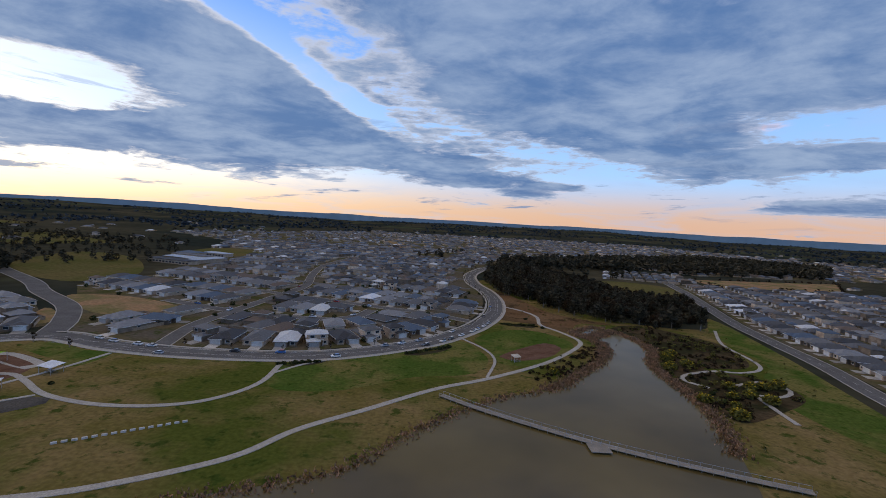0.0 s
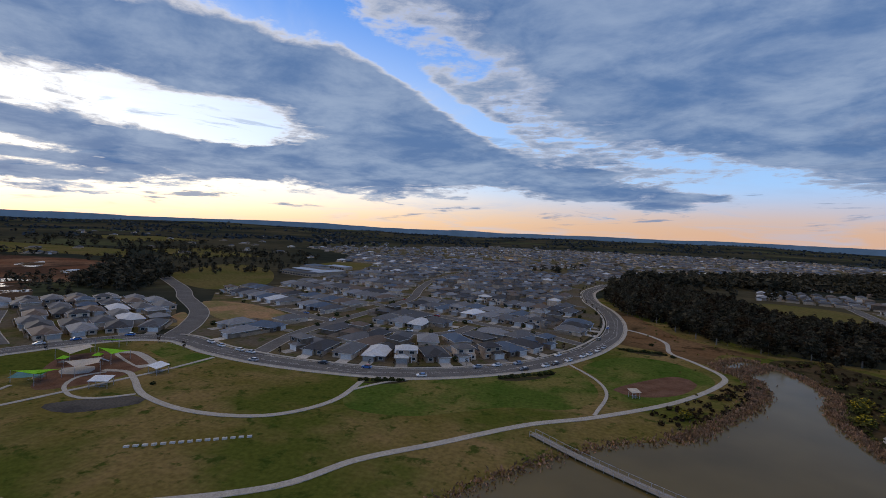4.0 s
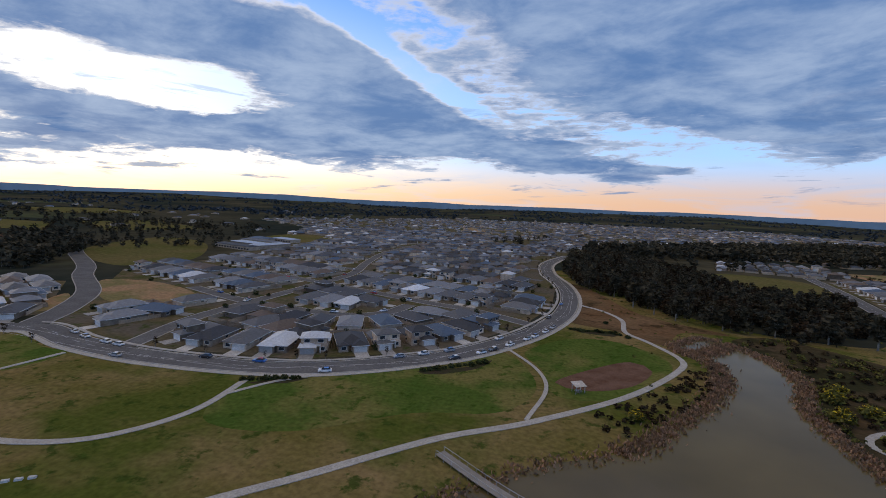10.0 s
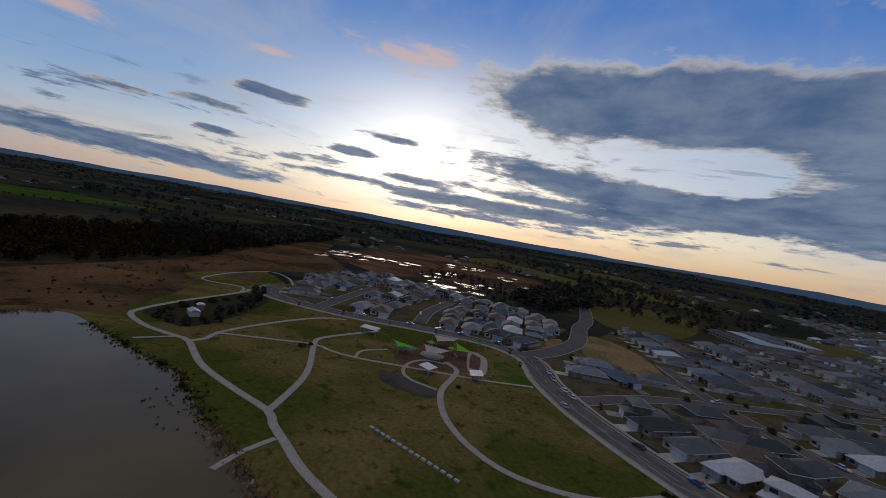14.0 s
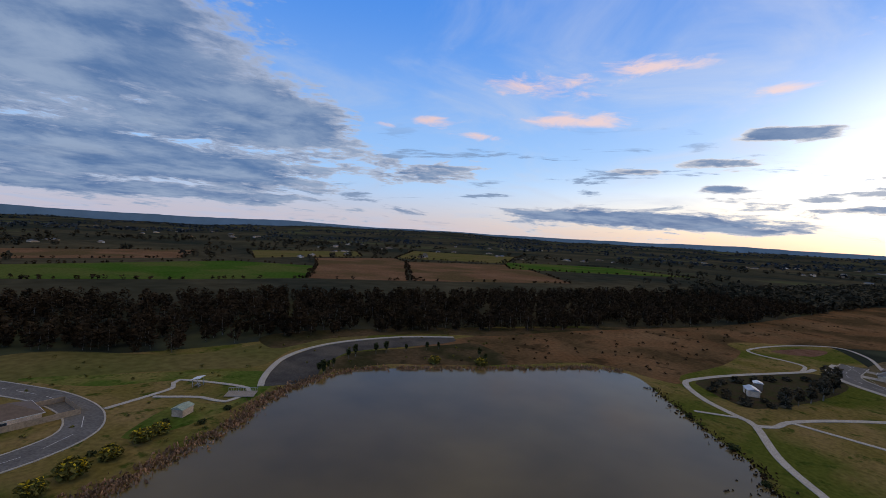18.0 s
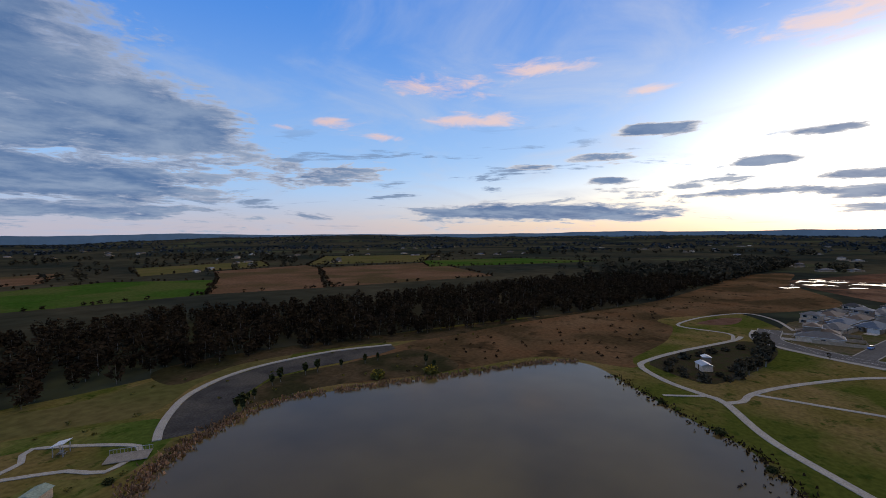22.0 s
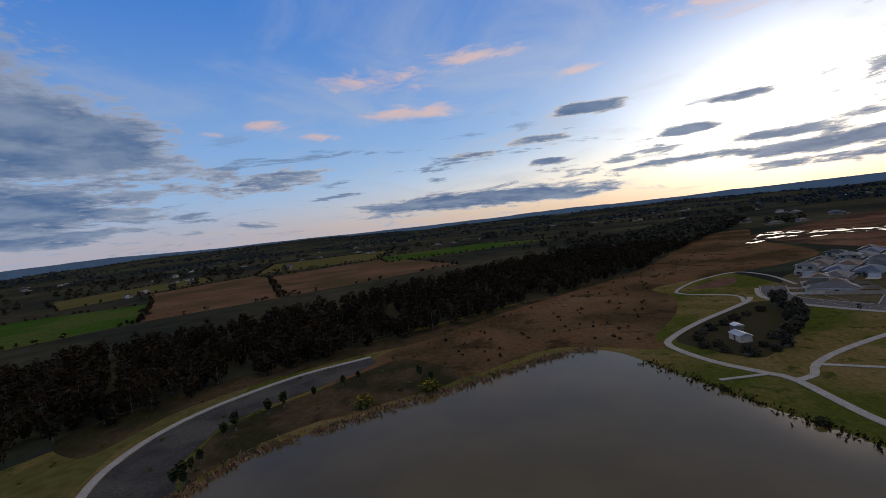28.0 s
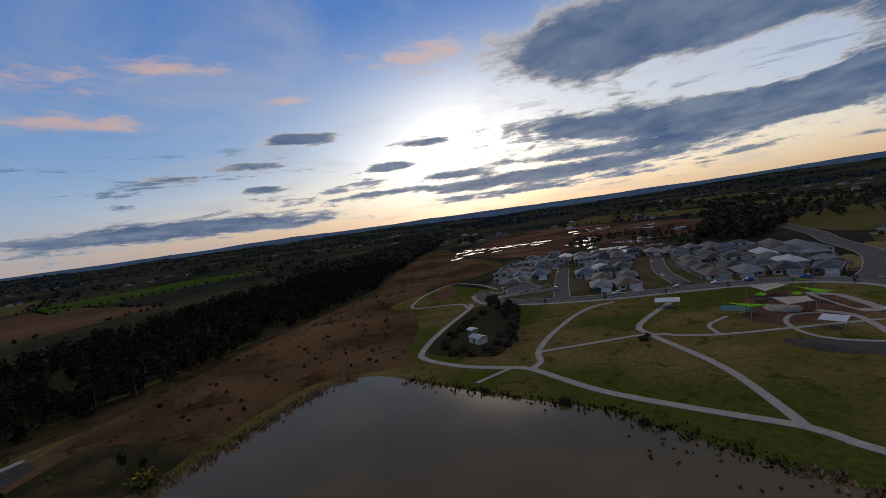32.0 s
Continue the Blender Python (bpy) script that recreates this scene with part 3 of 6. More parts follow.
LAKE = [(-57.6, -60.7), (-77.2, -67.4), (-98, -67.5), (-113.1, -58), (-150.1, -29.7), (-181.7, -6.2), (-185.2, 9.9), (-166.8, 26.6), (-145.5, 44.4), (-128.7, 59.7), (-104.4, 70), (-80.6, 81.8), (-50.9, 95.7), (-24, 108.1), (-5.8, 131.9), (19.4, 157.7), (43.3, 171.7), (62.1, 192.7), (82.9, 221.7), (90.7, 249.8), (81.7, 265.9), (90.5, 281), (100.4, 288.9), (109.3, 281.8), (116.4, 258.7), (114.6, 234.8), (102.8, 208.7), (100.1, 164.7), (90.2, 130.6), (70.5, 84.1), (37.7, 25.1), (4.5, -27.3), (-15.3, -36.3), (-26.9, -42.4), (-40.7, -48.2)]
PARK = [(-356.1, 66.7), (-293.1, 89.3), (-262.6, 94.3), (-242.1, 120.6), (-227, 156), (-211.4, 186.7), (-178.3, 209.1), (-119.1, 197.7), (-55.7, 201), (-10.8, 228.9), (20.9, 275.1), (34.6, 317.5), (42.4, 367), (40.1, 416.5), (33.9, 473.2), (57.7, 503.5), (88, 402.2), (118.1, 320.9), (178, 301.2), (209.7, 346.4), (198.6, 284.1), (183, 216.8), (149.1, 110.9), (88.7, 1), (47.5, -82.7), (54, -181.6), (-47.6, -137.4), (-148.4, -116.6), (-273.9, -50.5), (-347.2, 23.6)]
SUBURB_NORTH = [(-183.4, 213.3), (-119.1, 199.7), (-60.8, 205.1), (-12.8, 231), (16.9, 281.2), (32.6, 331.6), (38.2, 402.4), (29.9, 473.2), (31.6, 564), (64.9, 666.5), (108.4, 752.5), (56.3, 953.7), (-154.1, 1005.1), (-423.2, 903.1), (-339.2, 613.6), (-255.6, 438), (-274.9, 337.3), (-217.9, 266.7)]
SUBURB_WEST = [(-252, 74), (-286, 80), (-330, 92), (-385, 125), (-425, 165), (-355, 232), (-306, 272), (-262, 285), (-196, 222), (-206, 196), (-224, 160), (-240, 116)]
SUBURB_EAST = [(176, 120), (196, 190), (208, 235), (216, 290), (232, 345), (274, 468), (292.3, 561.7), (347.9, 564.8), (501.7, 570), (644.4, 493.3), (816.6, 384.1), (795.9, 45.7), (292.4, 58.6)]
SUBURB_FAR = [(-700.3, 1149.4), (-422.2, 906.1), (-154.1, 1009.8), (56.3, 958.7), (111.4, 757.7), (274.6, 864), (424.6, 722.1), (890.9, 809), (1335.5, 1164.8), (991.1, 2303.7), (-305.9, 2099.7)]
PATHS = [
    ([(-273.4, 65.6), (-261.3, 61.6), (-226.6, 40.4), (-204.1, 29.5), (-192.8, 27.7), (-177.5, 37.6), (-167.5, 50), (-162.8, 55.2), (-140, 63.5), (-122, 75), (-107, 86), (-100, 87.5), (-91, 90.5), (-75, 96.5), (-52.5, 111), (-40.7, 127.9), (-23.6, 143.9), (-0.6, 165.7), (21.4, 180.7), (51.2, 206.7), (73.9, 235.8), (79.8, 251.9), (72.7, 273), (65.7, 287.2), (68.5, 312.4), (61.5, 331.6), (50.5, 343.7)], 2.8),
    ([(-261.3, 61.6), (-278.6, 60.3), (-286.3, 39.9), (-297.6, 36.5), (-329.7, 50), (-355.1, 72.8), (-336.6, 86.2), (-303.6, 91)], 2.0),
    ([(-162.8, 55.2), (-167, 60), (-176, 63), (-190.2, 73.5), (-210, 93.1), (-219.5, 107), (-221, 118.6)], 2.4),
    ([(-176, 63), (-174, 81), (-171.4, 100.3), (-165, 106), (-158, 116), (-151, 136), (-145, 154), (-141, 167), (-137.7, 185.5)], 1.9),
    ([(-107, 86), (-117, 90), (-133, 95.5), (-147, 98), (-171.4, 100.3), (-182, 104), (-196.5, 123), (-203, 133)], 2.6),
    ([(-65.7, 185), (-65.6, 161.9), (-74.6, 145.7), (-88.5, 138.4), (-107.2, 137), (-127, 142.1), (-141.9, 151.7), (-151.8, 157.1), (-161.4, 155.3)], 2.6),
    ([(-158, 115.5), (-168, 120), (-173, 132)], 1.6),
    ([(-158.4, 154.1), (-162, 146.8), (-156.9, 138.2), (-146.1, 132.6), (-137.4, 133.6), (-128.9, 141.1)], 1.6),
    ([(11.1, 244), (23.2, 222.8), (26.3, 204.8), (20.4, 181.7)], 1.5),
    ([(-92, 88.5), (-86, 82), (-79, 77)], 1.8),
    ([(-166.5, 49.5), (-161, 38)], 1.5),
    ([(187.2, 299.5), (168.5, 261.3), (163.8, 227.4), (155.9, 213.3), (141.9, 207.1), (130.8, 207.9), (112.9, 199.8), (107.9, 191.8), (114, 183.8)], 2.2),
    ([(127, 187.9), (143, 195.1), (150, 189.2), (147, 182.1), (138, 177), (130, 177.9), (127.1, 165.9), (125.1, 150.8)], 2.2),
    ([(-19.8, -81.4), (-30.5, -84.6), (-39.2, -87.9), (-43.4, -94.7), (-57.4, -73.2), (-47.1, -66.2), (-43.1, -74), (-32.3, -83.4)], 1.7),
    ([(-64.6, 172.9), (-56.6, 184.9), (-48.6, 191.9)], 1.6),
]
GRID_TURN = -20
GRID_V = 213.0
GRID_STEP = 67.0
DIRT_LOT = [(-247.7, 296.1), (-212.4, 303.6), (-162.3, 279.2), (-160.1, 252.9), (-198.6, 253.9)]
OVAL_NORTH = [(-364.3, 652), (-355, 732.9), (-262.7, 688.5), (-282.5, 607.8)]
SCHOOL = [(-351.3, 501.9), (-344.5, 657.4), (-269, 601.1), (-250.8, 478.8)]
BUSH_BLOCK = [(-49.4, 790.9), (15.6, 942.1), (46, 920), (6.1, 769.4)]
OVAL_EAST = [(185.6, 535.1), (222.2, 569.1), (270.3, 543.7), (263.8, 484.2), (225.3, 440.2), (194.5, 460.4)]
FIELD_EAST = [(358.3, 565.5), (364, 648.5), (636.8, 709.7), (533.9, 585.2)]
GAPS = [DIRT_LOT, OVAL_NORTH, SCHOOL, BUSH_BLOCK, OVAL_EAST, FIELD_EAST]
WOODS_EAST = [(49.8, 483.3), (57.2, 402.3), (75.2, 378), (90.3, 340.5), (112.2, 311), (138, 294.7), (163, 296.9), (205.8, 337.5), (234.6, 420.7), (248.3, 446.6), (224.4, 432.3), (188.6, 456.6), (178.7, 531.3), (184.5, 567.6), (146.7, 645), (96.9, 666.1), (63.2, 604.3)]
HILL_HOUSES = [(218.3, 599.8), (327.2, 571.5), (349, 603.6), (357.9, 684.3), (257, 690.8)]
WOODS_SOUTH = [(108.7, -161), (-8.5, -168.1), (-52.6, -130.3), (-94.6, -132.4), (-138.4, -119.2), (-231.5, -63.3), (-391.4, 17.9), (-680, 96), (-928.6, 179.9), (-1001.4, 104), (-760.1, 12.7), (-549.3, -71.6), (-395.9, -136.1), (-254.4, -193.9), (-180.5, -236.8), (-97, -254.3), (-5.2, -286.3), (153.7, -298.8)]
GROVE_WEST = [(-378.8, 297.9), (-482, 408.4), (-536, 500.3), (-451.5, 458.2), (-379.1, 392.6), (-321.9, 302.5)]
HUT_GARDEN = [(-203, 30), (-190, 37), (-181, 50), (-190, 58), (-216, 70), (-250, 78), (-263, 67), (-236, 46)]
POND_EDGE = [(-349.5, 245.3), (-427.5, 289.4), (-470.3, 254.5), (-482.8, 226.2), (-566.7, 288.1), (-437.9, 362.5), (-333, 285.1)]
PATCHES = [
    ("wetland", [(-189, 25), (-188.7, -10.2), (-153, -34.4), (-118.2, -63.4), (-141.9, -79.4), (-183.4, -77), (-243.9, -61.4), (-391.7, 15.8), (-680.6, 91.8), (-739.5, 148.2), (-584.6, 127), (-446.6, 139.4), (-387.1, 108.2), (-314, 28.7), (-283, 34.1), (-243.7, 32.9), (-204, 23.3)], M_BROWN, 0.05, "dry russet wetland grass", "wetland"),
    ("scrub", [(-87.3, -114.7), (-102, -114.6), (-116.9, -116.4), (-141.7, -108.4), (-167.5, -94), (-180.3, -83.7), (-200.7, -68.1), (-262.2, -44), (-380.8, 16.3), (-232.9, -71.4), (-139.8, -127.3), (-95.6, -138.5)], M_SCRUB, 0.064, "dark brown scrub between spillway and wood", "scrub"),
    ("scrub", [(-73.7, -64.8), (-83.8, -69.5), (-94, -80.5), (-110, -88.4), (-125, -84.6), (-139.7, -78.7), (-158.5, -72.7), (-172.8, -64.3), (-155.2, -35.1), (-118.1, -62.4), (-98.5, -70.5), (-81.7, -69.8)], M_SCRUB, 0.068, "olive and brown scrub on the spit", "scrub"),
    ("river_bank", [(41.2, -127.5), (-7.6, -161.6), (-55.9, -125.7), (-97.6, -125.6), (-137.3, -113.2), (-125.4, -104.7), (-96.8, -109.1), (-71.3, -94.2), (-52, -103.1), (-14.1, -119.6)], M_PASTURE, 0.045, "pale rough grass along the wood", "grass"),
    ("lawn", [(-64.7, 185), (-40.6, 196.9), (-14.7, 212.9), (5.2, 234.9), (15.2, 232.9), (23.3, 205.8), (13.4, 184.7), (-10.5, 176.7), (-36.5, 158.8), (-60.6, 158.8)], M_LUSH, 0.045, "lush green lawn beside the street", "grass"),
    ("lawn", [(19.1, 240.9), (36.9, 265), (56.8, 269.1), (72.8, 252.9), (70.9, 232.8), (49.2, 204.7), (29.3, 200.7), (25.2, 222.8)], M_LUSH, 0.045, "worn green dog park lawn", "grass"),
    ("lawn", [(-136.9, 185.8), (-150.9, 188.1), (-172.9, 196.8), (-176.4, 186.8), (-150.4, 173.7), (-138.4, 167.3)], M_LUSH, 0.046, "lush green lawn beside the playground", "grass"),
    ("lawn", [(184.1, 301.3), (209.9, 336.6), (192.9, 252.1), (179.1, 201.6), (159.2, 141.1), (139.2, 130.9), (135.1, 169), (153.1, 181.2), (148.9, 199.2), (166.9, 223.5), (171.5, 259.4)], M_LUSH, 0.046, "green lawn beside the eastern street", "grass"),
    ("lawn", [(-36.9, -73.6), (-45.8, -64.3), (-57.4, -73.2), (-44.2, -93.6), (-21.5, -104.2), (-5.2, -125.7), (-32.9, -111.6), (-68.2, -88.4), (-70.6, -77.7), (-53.9, -63.3), (-30.4, -55.6), (-18.7, -58.8)], M_LUSH, 0.046, "green grass round the lookout", "grass"),
    ("scrub", [(105.1, 150.7), (103, 172.7), (104.9, 205.7), (118.6, 235.8), (119.4, 262.7), (112.3, 288.8), (138, 300.7), (166.4, 263.3), (160.8, 229.3), (148.8, 214.2), (126.8, 210.9), (149, 197.2), (149.1, 177.1), (127.1, 160.9)], M_SCRUB, 0.05, "brown reedy scrub on the eastern shore", "scrub"),
    ("bank", [(38.7, 301.3), (62.7, 287.2), (76.7, 271), (82.6, 277), (94.4, 297.1), (116.2, 300.9), (82.4, 331.5), (64.1, 402.3), (48.1, 422.6), (50.5, 341.7)], M_BROWN, 0.05, "dry grassy bank below the wood", "scrub"),
    ("bare_lot", DIRT_LOT, M_TAN, 0.05, "bare orange earth of an empty lot", "earth"),
    ("bare_lot", [(-215.9, 230.8), (-207.5, 220.4), (-199.9, 230), (-216.6, 250.7), (-228.7, 257.3)], M_TAN, 0.06, "bare earth beside a house", "earth"),
    ("sports_oval", OVAL_NORTH, M_PASTURE, 0.05, "pale green sports oval", "oval"),
    ("sports_oval", OVAL_EAST, M_PASTURE, 0.05, "pale green clearing beside the wood", "oval"),
    ("bare_field", FIELD_EAST, M_TAN, 0.05, "bare tan field behind houses", "field"),
    ("paddock", [(-407.4, 419), (-453.1, 556.6), (-366, 529.8), (-276, 407.8), (-295.5, 348.4)], M_PASTURE, 0.04, "rough green paddock", "paddock"),
    ("bare_lot", [(-154.3, 1239.1), (-133.3, 1399.2), (-77.6, 978.6), (-116.7, 998.8)], M_TAN, 0.05, "bare orange earth of an empty lot", "earth"),
    ("earthworks", [(-584.1, 131.3), (-671.1, 159.4), (-903.3, 369.4), (-662.2, 480.4), (-505.5, 446.6), (-404.3, 360.9), (-433.3, 297.6), (-470.7, 239.9), (-441.9, 177.1)], M_DIRT, 0.055, "churned red earthworks", "earth"),
    ("field", [(-924.5, 418.8), (-1189.7, 653.4), (-775.2, 674.3), (-622.8, 543.1), (-728.2, 534.7)], M_PASTURE, 0.05, "green field beyond the earthworks", "field"),
    ("field", [(-15.3, -422.9), (-135.2, -378.8), (-245.5, -353.7), (-341.9, -485.6), (-263.2, -580), (-33.3, -550.9), (220.7, -517.5), (241.6, -404.1)], M_FIELD, 0.05, "bright green crop field", "field"),
    ("field", [(-249.5, -353), (-341.4, -294.5), (-565.8, -539.6), (-605.5, -612.6), (-431.4, -631), (-345.2, -487.2)], M_PLOUGH, 0.05, "ploughed brown field", "field"),
    ("field", [(-347.5, -292.5), (-547.4, -193.2), (-779.1, -435.1), (-570.4, -538.7)], M_PLOUGH, 0.05, "ploughed red-brown field", "field"),
    ("field", [(-832.5, -500.2), (-1020.3, -341.9), (-956, -129.7), (-800.8, -248.7), (-667.2, -372)], M_FIELD, 0.05, "bright green crop field", "field"),
    ("field", [(-616.9, -622.4), (-801, -468.9), (-1129.1, -650.2), (-927.4, -885.6)], M_PASTURE, 0.05, "pale green pasture", "field"),
    ("field", [(-324.5, -635.1), (-564.5, -666.4), (-673.7, -829.6), (-399.6, -833.6)], M_PASTURE, 0.05, "pale green pasture", "field"),
    ("field", [(-7.6, -623.2), (-215.2, -631.9), (-298.5, -812.2), (56.8, -802.8)], M_PLOUGH, 0.05, "brown fallow field", "field"),
    ("field", [(-1074.9, 923.7), (-1460.6, 1044.1), (-1373.1, 1274), (-1042.5, 1155.5)], M_PASTURE, 0.05, "pale green paddock", "field"),
    ("field", [(-580.1, 595.6), (-784, 715.8), (-754.4, 864), (-516.4, 720.8)], M_PASTURE, 0.05, "pale green paddock", "field"),
    ("garden", HUT_GARDEN, M_BED, 0.06, "dark mulched garden round two huts", "garden"),
    ("plaza", [(-145.9, 125), (-127.9, 140), (-121, 135.8), (-133.3, 122.7)], M_GRAVEL, 0.06, "grey gravel patch beside the playground", "plaza"),
    ("playground_mulch", [(-161.5, 132), (-174.3, 141.1), (-187.3, 153.4), (-191.6, 162.9), (-184.6, 174.9), (-172.2, 179.5), (-158.3, 173.9), (-150, 161.3), (-151.3, 144.4)], M_MULCH, 0.06, "reddish bark mulch of the playground", "playground"),
    ("rubber_ground", [(-185.9, 141.9), (-178.4, 147.6), (-174.3, 142.1), (-181.8, 136.3)], M_PLAY, 0.075, "teal rubber playground surface", "playground"),
    ("rubber_ground", [(-176.7, 151.7), (-169.2, 157.6), (-163.2, 151.1), (-170.6, 146.1)], M_PATH, 0.075, "pale paved playground surface", "playground"),
    ("court", [(-181.6, 174.7), (-172.2, 179.5), (-148.3, 168.5), (-152, 162.3)], M_PATH, 0.07, "pale paved strip round garden beds", "court"),
    ("garden_bed", [(-177.8, 174.5), (-172, 176.4), (-153.2, 167.6), (-156, 164.5)], M_MULCH, 0.085, "brown planting bed", "garden"),
    ("garden_bed", [(-64.7, 180.9), (-57.6, 185.9), (-47.6, 190.9), (-52.6, 184.9)], M_BED, 0.06, "dark planting bed beside the path", "garden"),
    ("garden_bed", [(-16.7, 206.8), (-0.7, 216.8), (7.2, 226.9), (3.3, 216.8), (-8.7, 206.8)], M_BED, 0.06, "dark planting bed beside the path", "garden"),
    ("worn_earth", [(29.2, 211.8), (40.2, 207.8), (55.1, 216.8), (64.9, 233.8), (58.9, 241.9), (45.1, 230.9)], M_MULCH, 0.055, "dark worn earth in the dog park", "earth"),
    ("garden_bed", [(38.8, 283.2), (50.8, 285.2), (62.7, 282.1), (58.8, 277.1), (44.8, 279.1)], M_BED, 0.06, "dark planting bed beside the path", "garden"),
    ("oval_bed", [(-302.5, 45.6), (-328.4, 58.1), (-334, 69.4), (-308.1, 63.1)], M_MULCH, 0.06, "brown bare patch inside the loop path", "garden"),
]
PONDS = [
    [(-532.8, 110.7), (-584.6, 127), (-654.8, 150.4), (-646.6, 185.9), (-581.6, 149.5)], [(-553.6, 143.4), (-621.4, 179.3), (-642.6, 221.2), (-601.3, 265.9), (-571.5, 232.7), (-570.5, 189.1)], [(-471.6, 221.7), (-490.5, 270.3), (-565.9, 307.2), (-535.2, 252.9)],
    [(-353.8, 249.7), (-371.4, 224.9), (-413.7, 210.8), (-466.4, 256.4), (-427.5, 289.4)], [(-433.9, 303.2), (-471.5, 289), (-467.5, 327.3)], [(-555.9, 384.6), (-600.4, 388.5), (-617.5, 430.8)], [(-653.8, 323.3), (-716.2, 352.1), (-702.1, 407.2), (-662, 382.2)], [(-479.2, 362.7), (-512.2, 379.1), (-503.8, 404.8)],
]

# ---- ground ----
def axis():
    a = [0.0]
    s = 6.0
    while a[-1] < 4900:
        if a[-1] > 340:
            s *= 1.09
        a.append(min(a[-1] + s, 4900))
    return np.array([-v for v in a[:0:-1]] + a)


lake_line = spline(LAKE, 4.0, True)


def far_height(x, y):
    r = np.hypot(x, y)
    t = np.clip((r - 2300) / 2300, 0, 1)
    t = t * t * (3 - 2 * t)
    a = np.arctan2(x, y)
    ridge = 34 + 14 * np.sin(3 * a + 1) + 9 * np.sin(7 * a) + 5 * np.sin(17 * a + 2) + 3 * np.sin(41 * a)
    return t * (ridge + 32 * np.exp(-((a + 2.35) / 0.35) ** 2) + 26 * np.exp(-((a + 0.75) / 0.3) ** 2))


gx, gy = np.meshgrid(axis(), axis() + 80)
gz = far_height(gx, gy)
wet = inside(gx, gy, lake_line)
gz = gz - 1.2 * wet
idx = np.arange(gx.size).reshape(gx.shape)
quads = np.stack([idx[:-1, :-1], idx[:-1, 1:], idx[1:, 1:], idx[1:, :-1]], -1).reshape(-1, 4)
ground = raw("ground", np.stack([gx, gy, gz], -1).reshape(-1, 3).tolist(), quads.tolist(), M_LAND, smooth=True)
tagged(ground, "wide dark grassy land rising to low wooded hills", "ground", kind="structure")

rng = np.random.default_rng(3)


class Build:
    """Collects boxes, roofs and faces into one mesh."""

    def __init__(self):
        self.v, self.f = [], []

    def add(self, vs, fs):
        k = len(self.v)
        self.v += [tuple(q) for q in vs]
        self.f += [tuple(k + i for i in q) for q in fs]
        return self

    def box(self, x0, x1, y0, y1, z0, z1):
        return self.add([(x0, y0, z0), (x1, y0, z0), (x1, y1, z0), (x0, y1, z0), (x0, y0, z1), (x1, y0, z1), (x1, y1, z1), (x0, y1, z1)],
                        [(3, 2, 1, 0), (4, 5, 6, 7), (0, 1, 5, 4), (1, 2, 6, 5), (2, 3, 7, 6), (3, 0, 4, 7)])

    def hip(self, x0, x1, y0, y1, z, pitch, lip=0.18):
        wx, wy = x1 - x0, y1 - y0
        s = min(wx, wy) / 2
        h = z + s * pitch
        if wx < wy:
            a, b = ((x0 + x1) / 2, y0 + s, h), ((x0 + x1) / 2, y1 - s, h)
            fs = [(0, 1, 4), (1, 2, 5, 4), (2, 3, 5), (3, 0, 4, 5)]
        else:
            a, b = (x0 + s, (y0 + y1) / 2, h), (x1 - s, (y0 + y1) / 2, h)
            fs = [(0, 1, 5, 4), (1, 2, 5), (2, 3, 4, 5), (3, 0, 4)]
        low = [(x0, y0, z - lip), (x1, y0, z - lip), (x1, y1, z - lip), (x0, y1, z - lip)]
        return self.add([(x0, y0, z), (x1, y0, z), (x1, y1, z), (x0, y1, z), a, b, *low], fs + [(9, 8, 7, 6), (6, 7, 1, 0), (7, 8, 2, 1), (8, 9, 3, 2), (9, 6, 0, 3)])

    def tube(self, p, q, r, n=6, r2=None):
        p, q = Vector(p), Vector(q)
        d = (q - p).normalized()
        a = d.orthogonal().normalized()
        b = d.cross(a)
        r2 = r if r2 is None else r2
        vs = [p + (a * math.cos(6.2832 * i / n) + b * math.sin(6.2832 * i / n)) * r for i in range(n)]
        vs += [q + (a * math.cos(6.2832 * i / n) + b * math.sin(6.2832 * i / n)) * r2 for i in range(n)]
        return self.add(vs, [(i, (i + 1) % n, n + (i + 1) % n, n + i) for i in range(n)] + [tuple(range(n))[::-1], tuple(range(n, 2 * n))])

    def done(self, name, mat, parent=None, label=""):
        ob = raw(name, self.v, self.f, mat, parent)
        if label:
            ob["label"] = label
        return ob


def thing(name, label, category, group=""):
    return tagged(new(name), label, category, group)


def place(x, y, turn, z=0.0):
    return Matrix.Translation((x, y, z)) @ Matrix.Rotation(turn, 4, "Z")


# ---- streets ----
road_level = 0.116
path_level = 0.166
ALL_STREETS = [(MAIN_ROAD, 10.5), (ENTRY_ROAD, 11)] + [(p, 7.5) for p in SIDE_STREETS] + [(EAST_ROAD, 10), (EAST_CLOSE, 8.5)]


def street(pts, width, label="grey asphalt street with pale concrete kerbs"):
    """A carriageway a little above the last one, with kerbs that stop at junctions."""
    global road_level
    road_level += 0.004
    tagged(ribbon("road", pts, width, road_level, M_ROAD, 0.1), label, "road", kind="structure")
    others = [(spline(p, 1.5), w / 2 + 0.5) for p, w in ALL_STREETS if p is not pts]
    for s in (1, -1):
        run = []
        c = spline(pts, 1.5)
        c = c + normals(c) * s * (width / 2 + 0.2)
        for i, (x, y) in enumerate(c):
            free = all(np.min(np.hypot(o[:, 0] - x, o[:, 1] - y)) > d for o, d in others)
            if free:
                run.append((x, y))
            if run and (not free or i == len(c) - 1):
                if len(run) > 3:
                    tagged(ribbon("kerb", run, 0.45, 0.22, M_KERB, 0.2, smoothed=False), "pale concrete kerb", "kerb", kind="structure")
                run = []


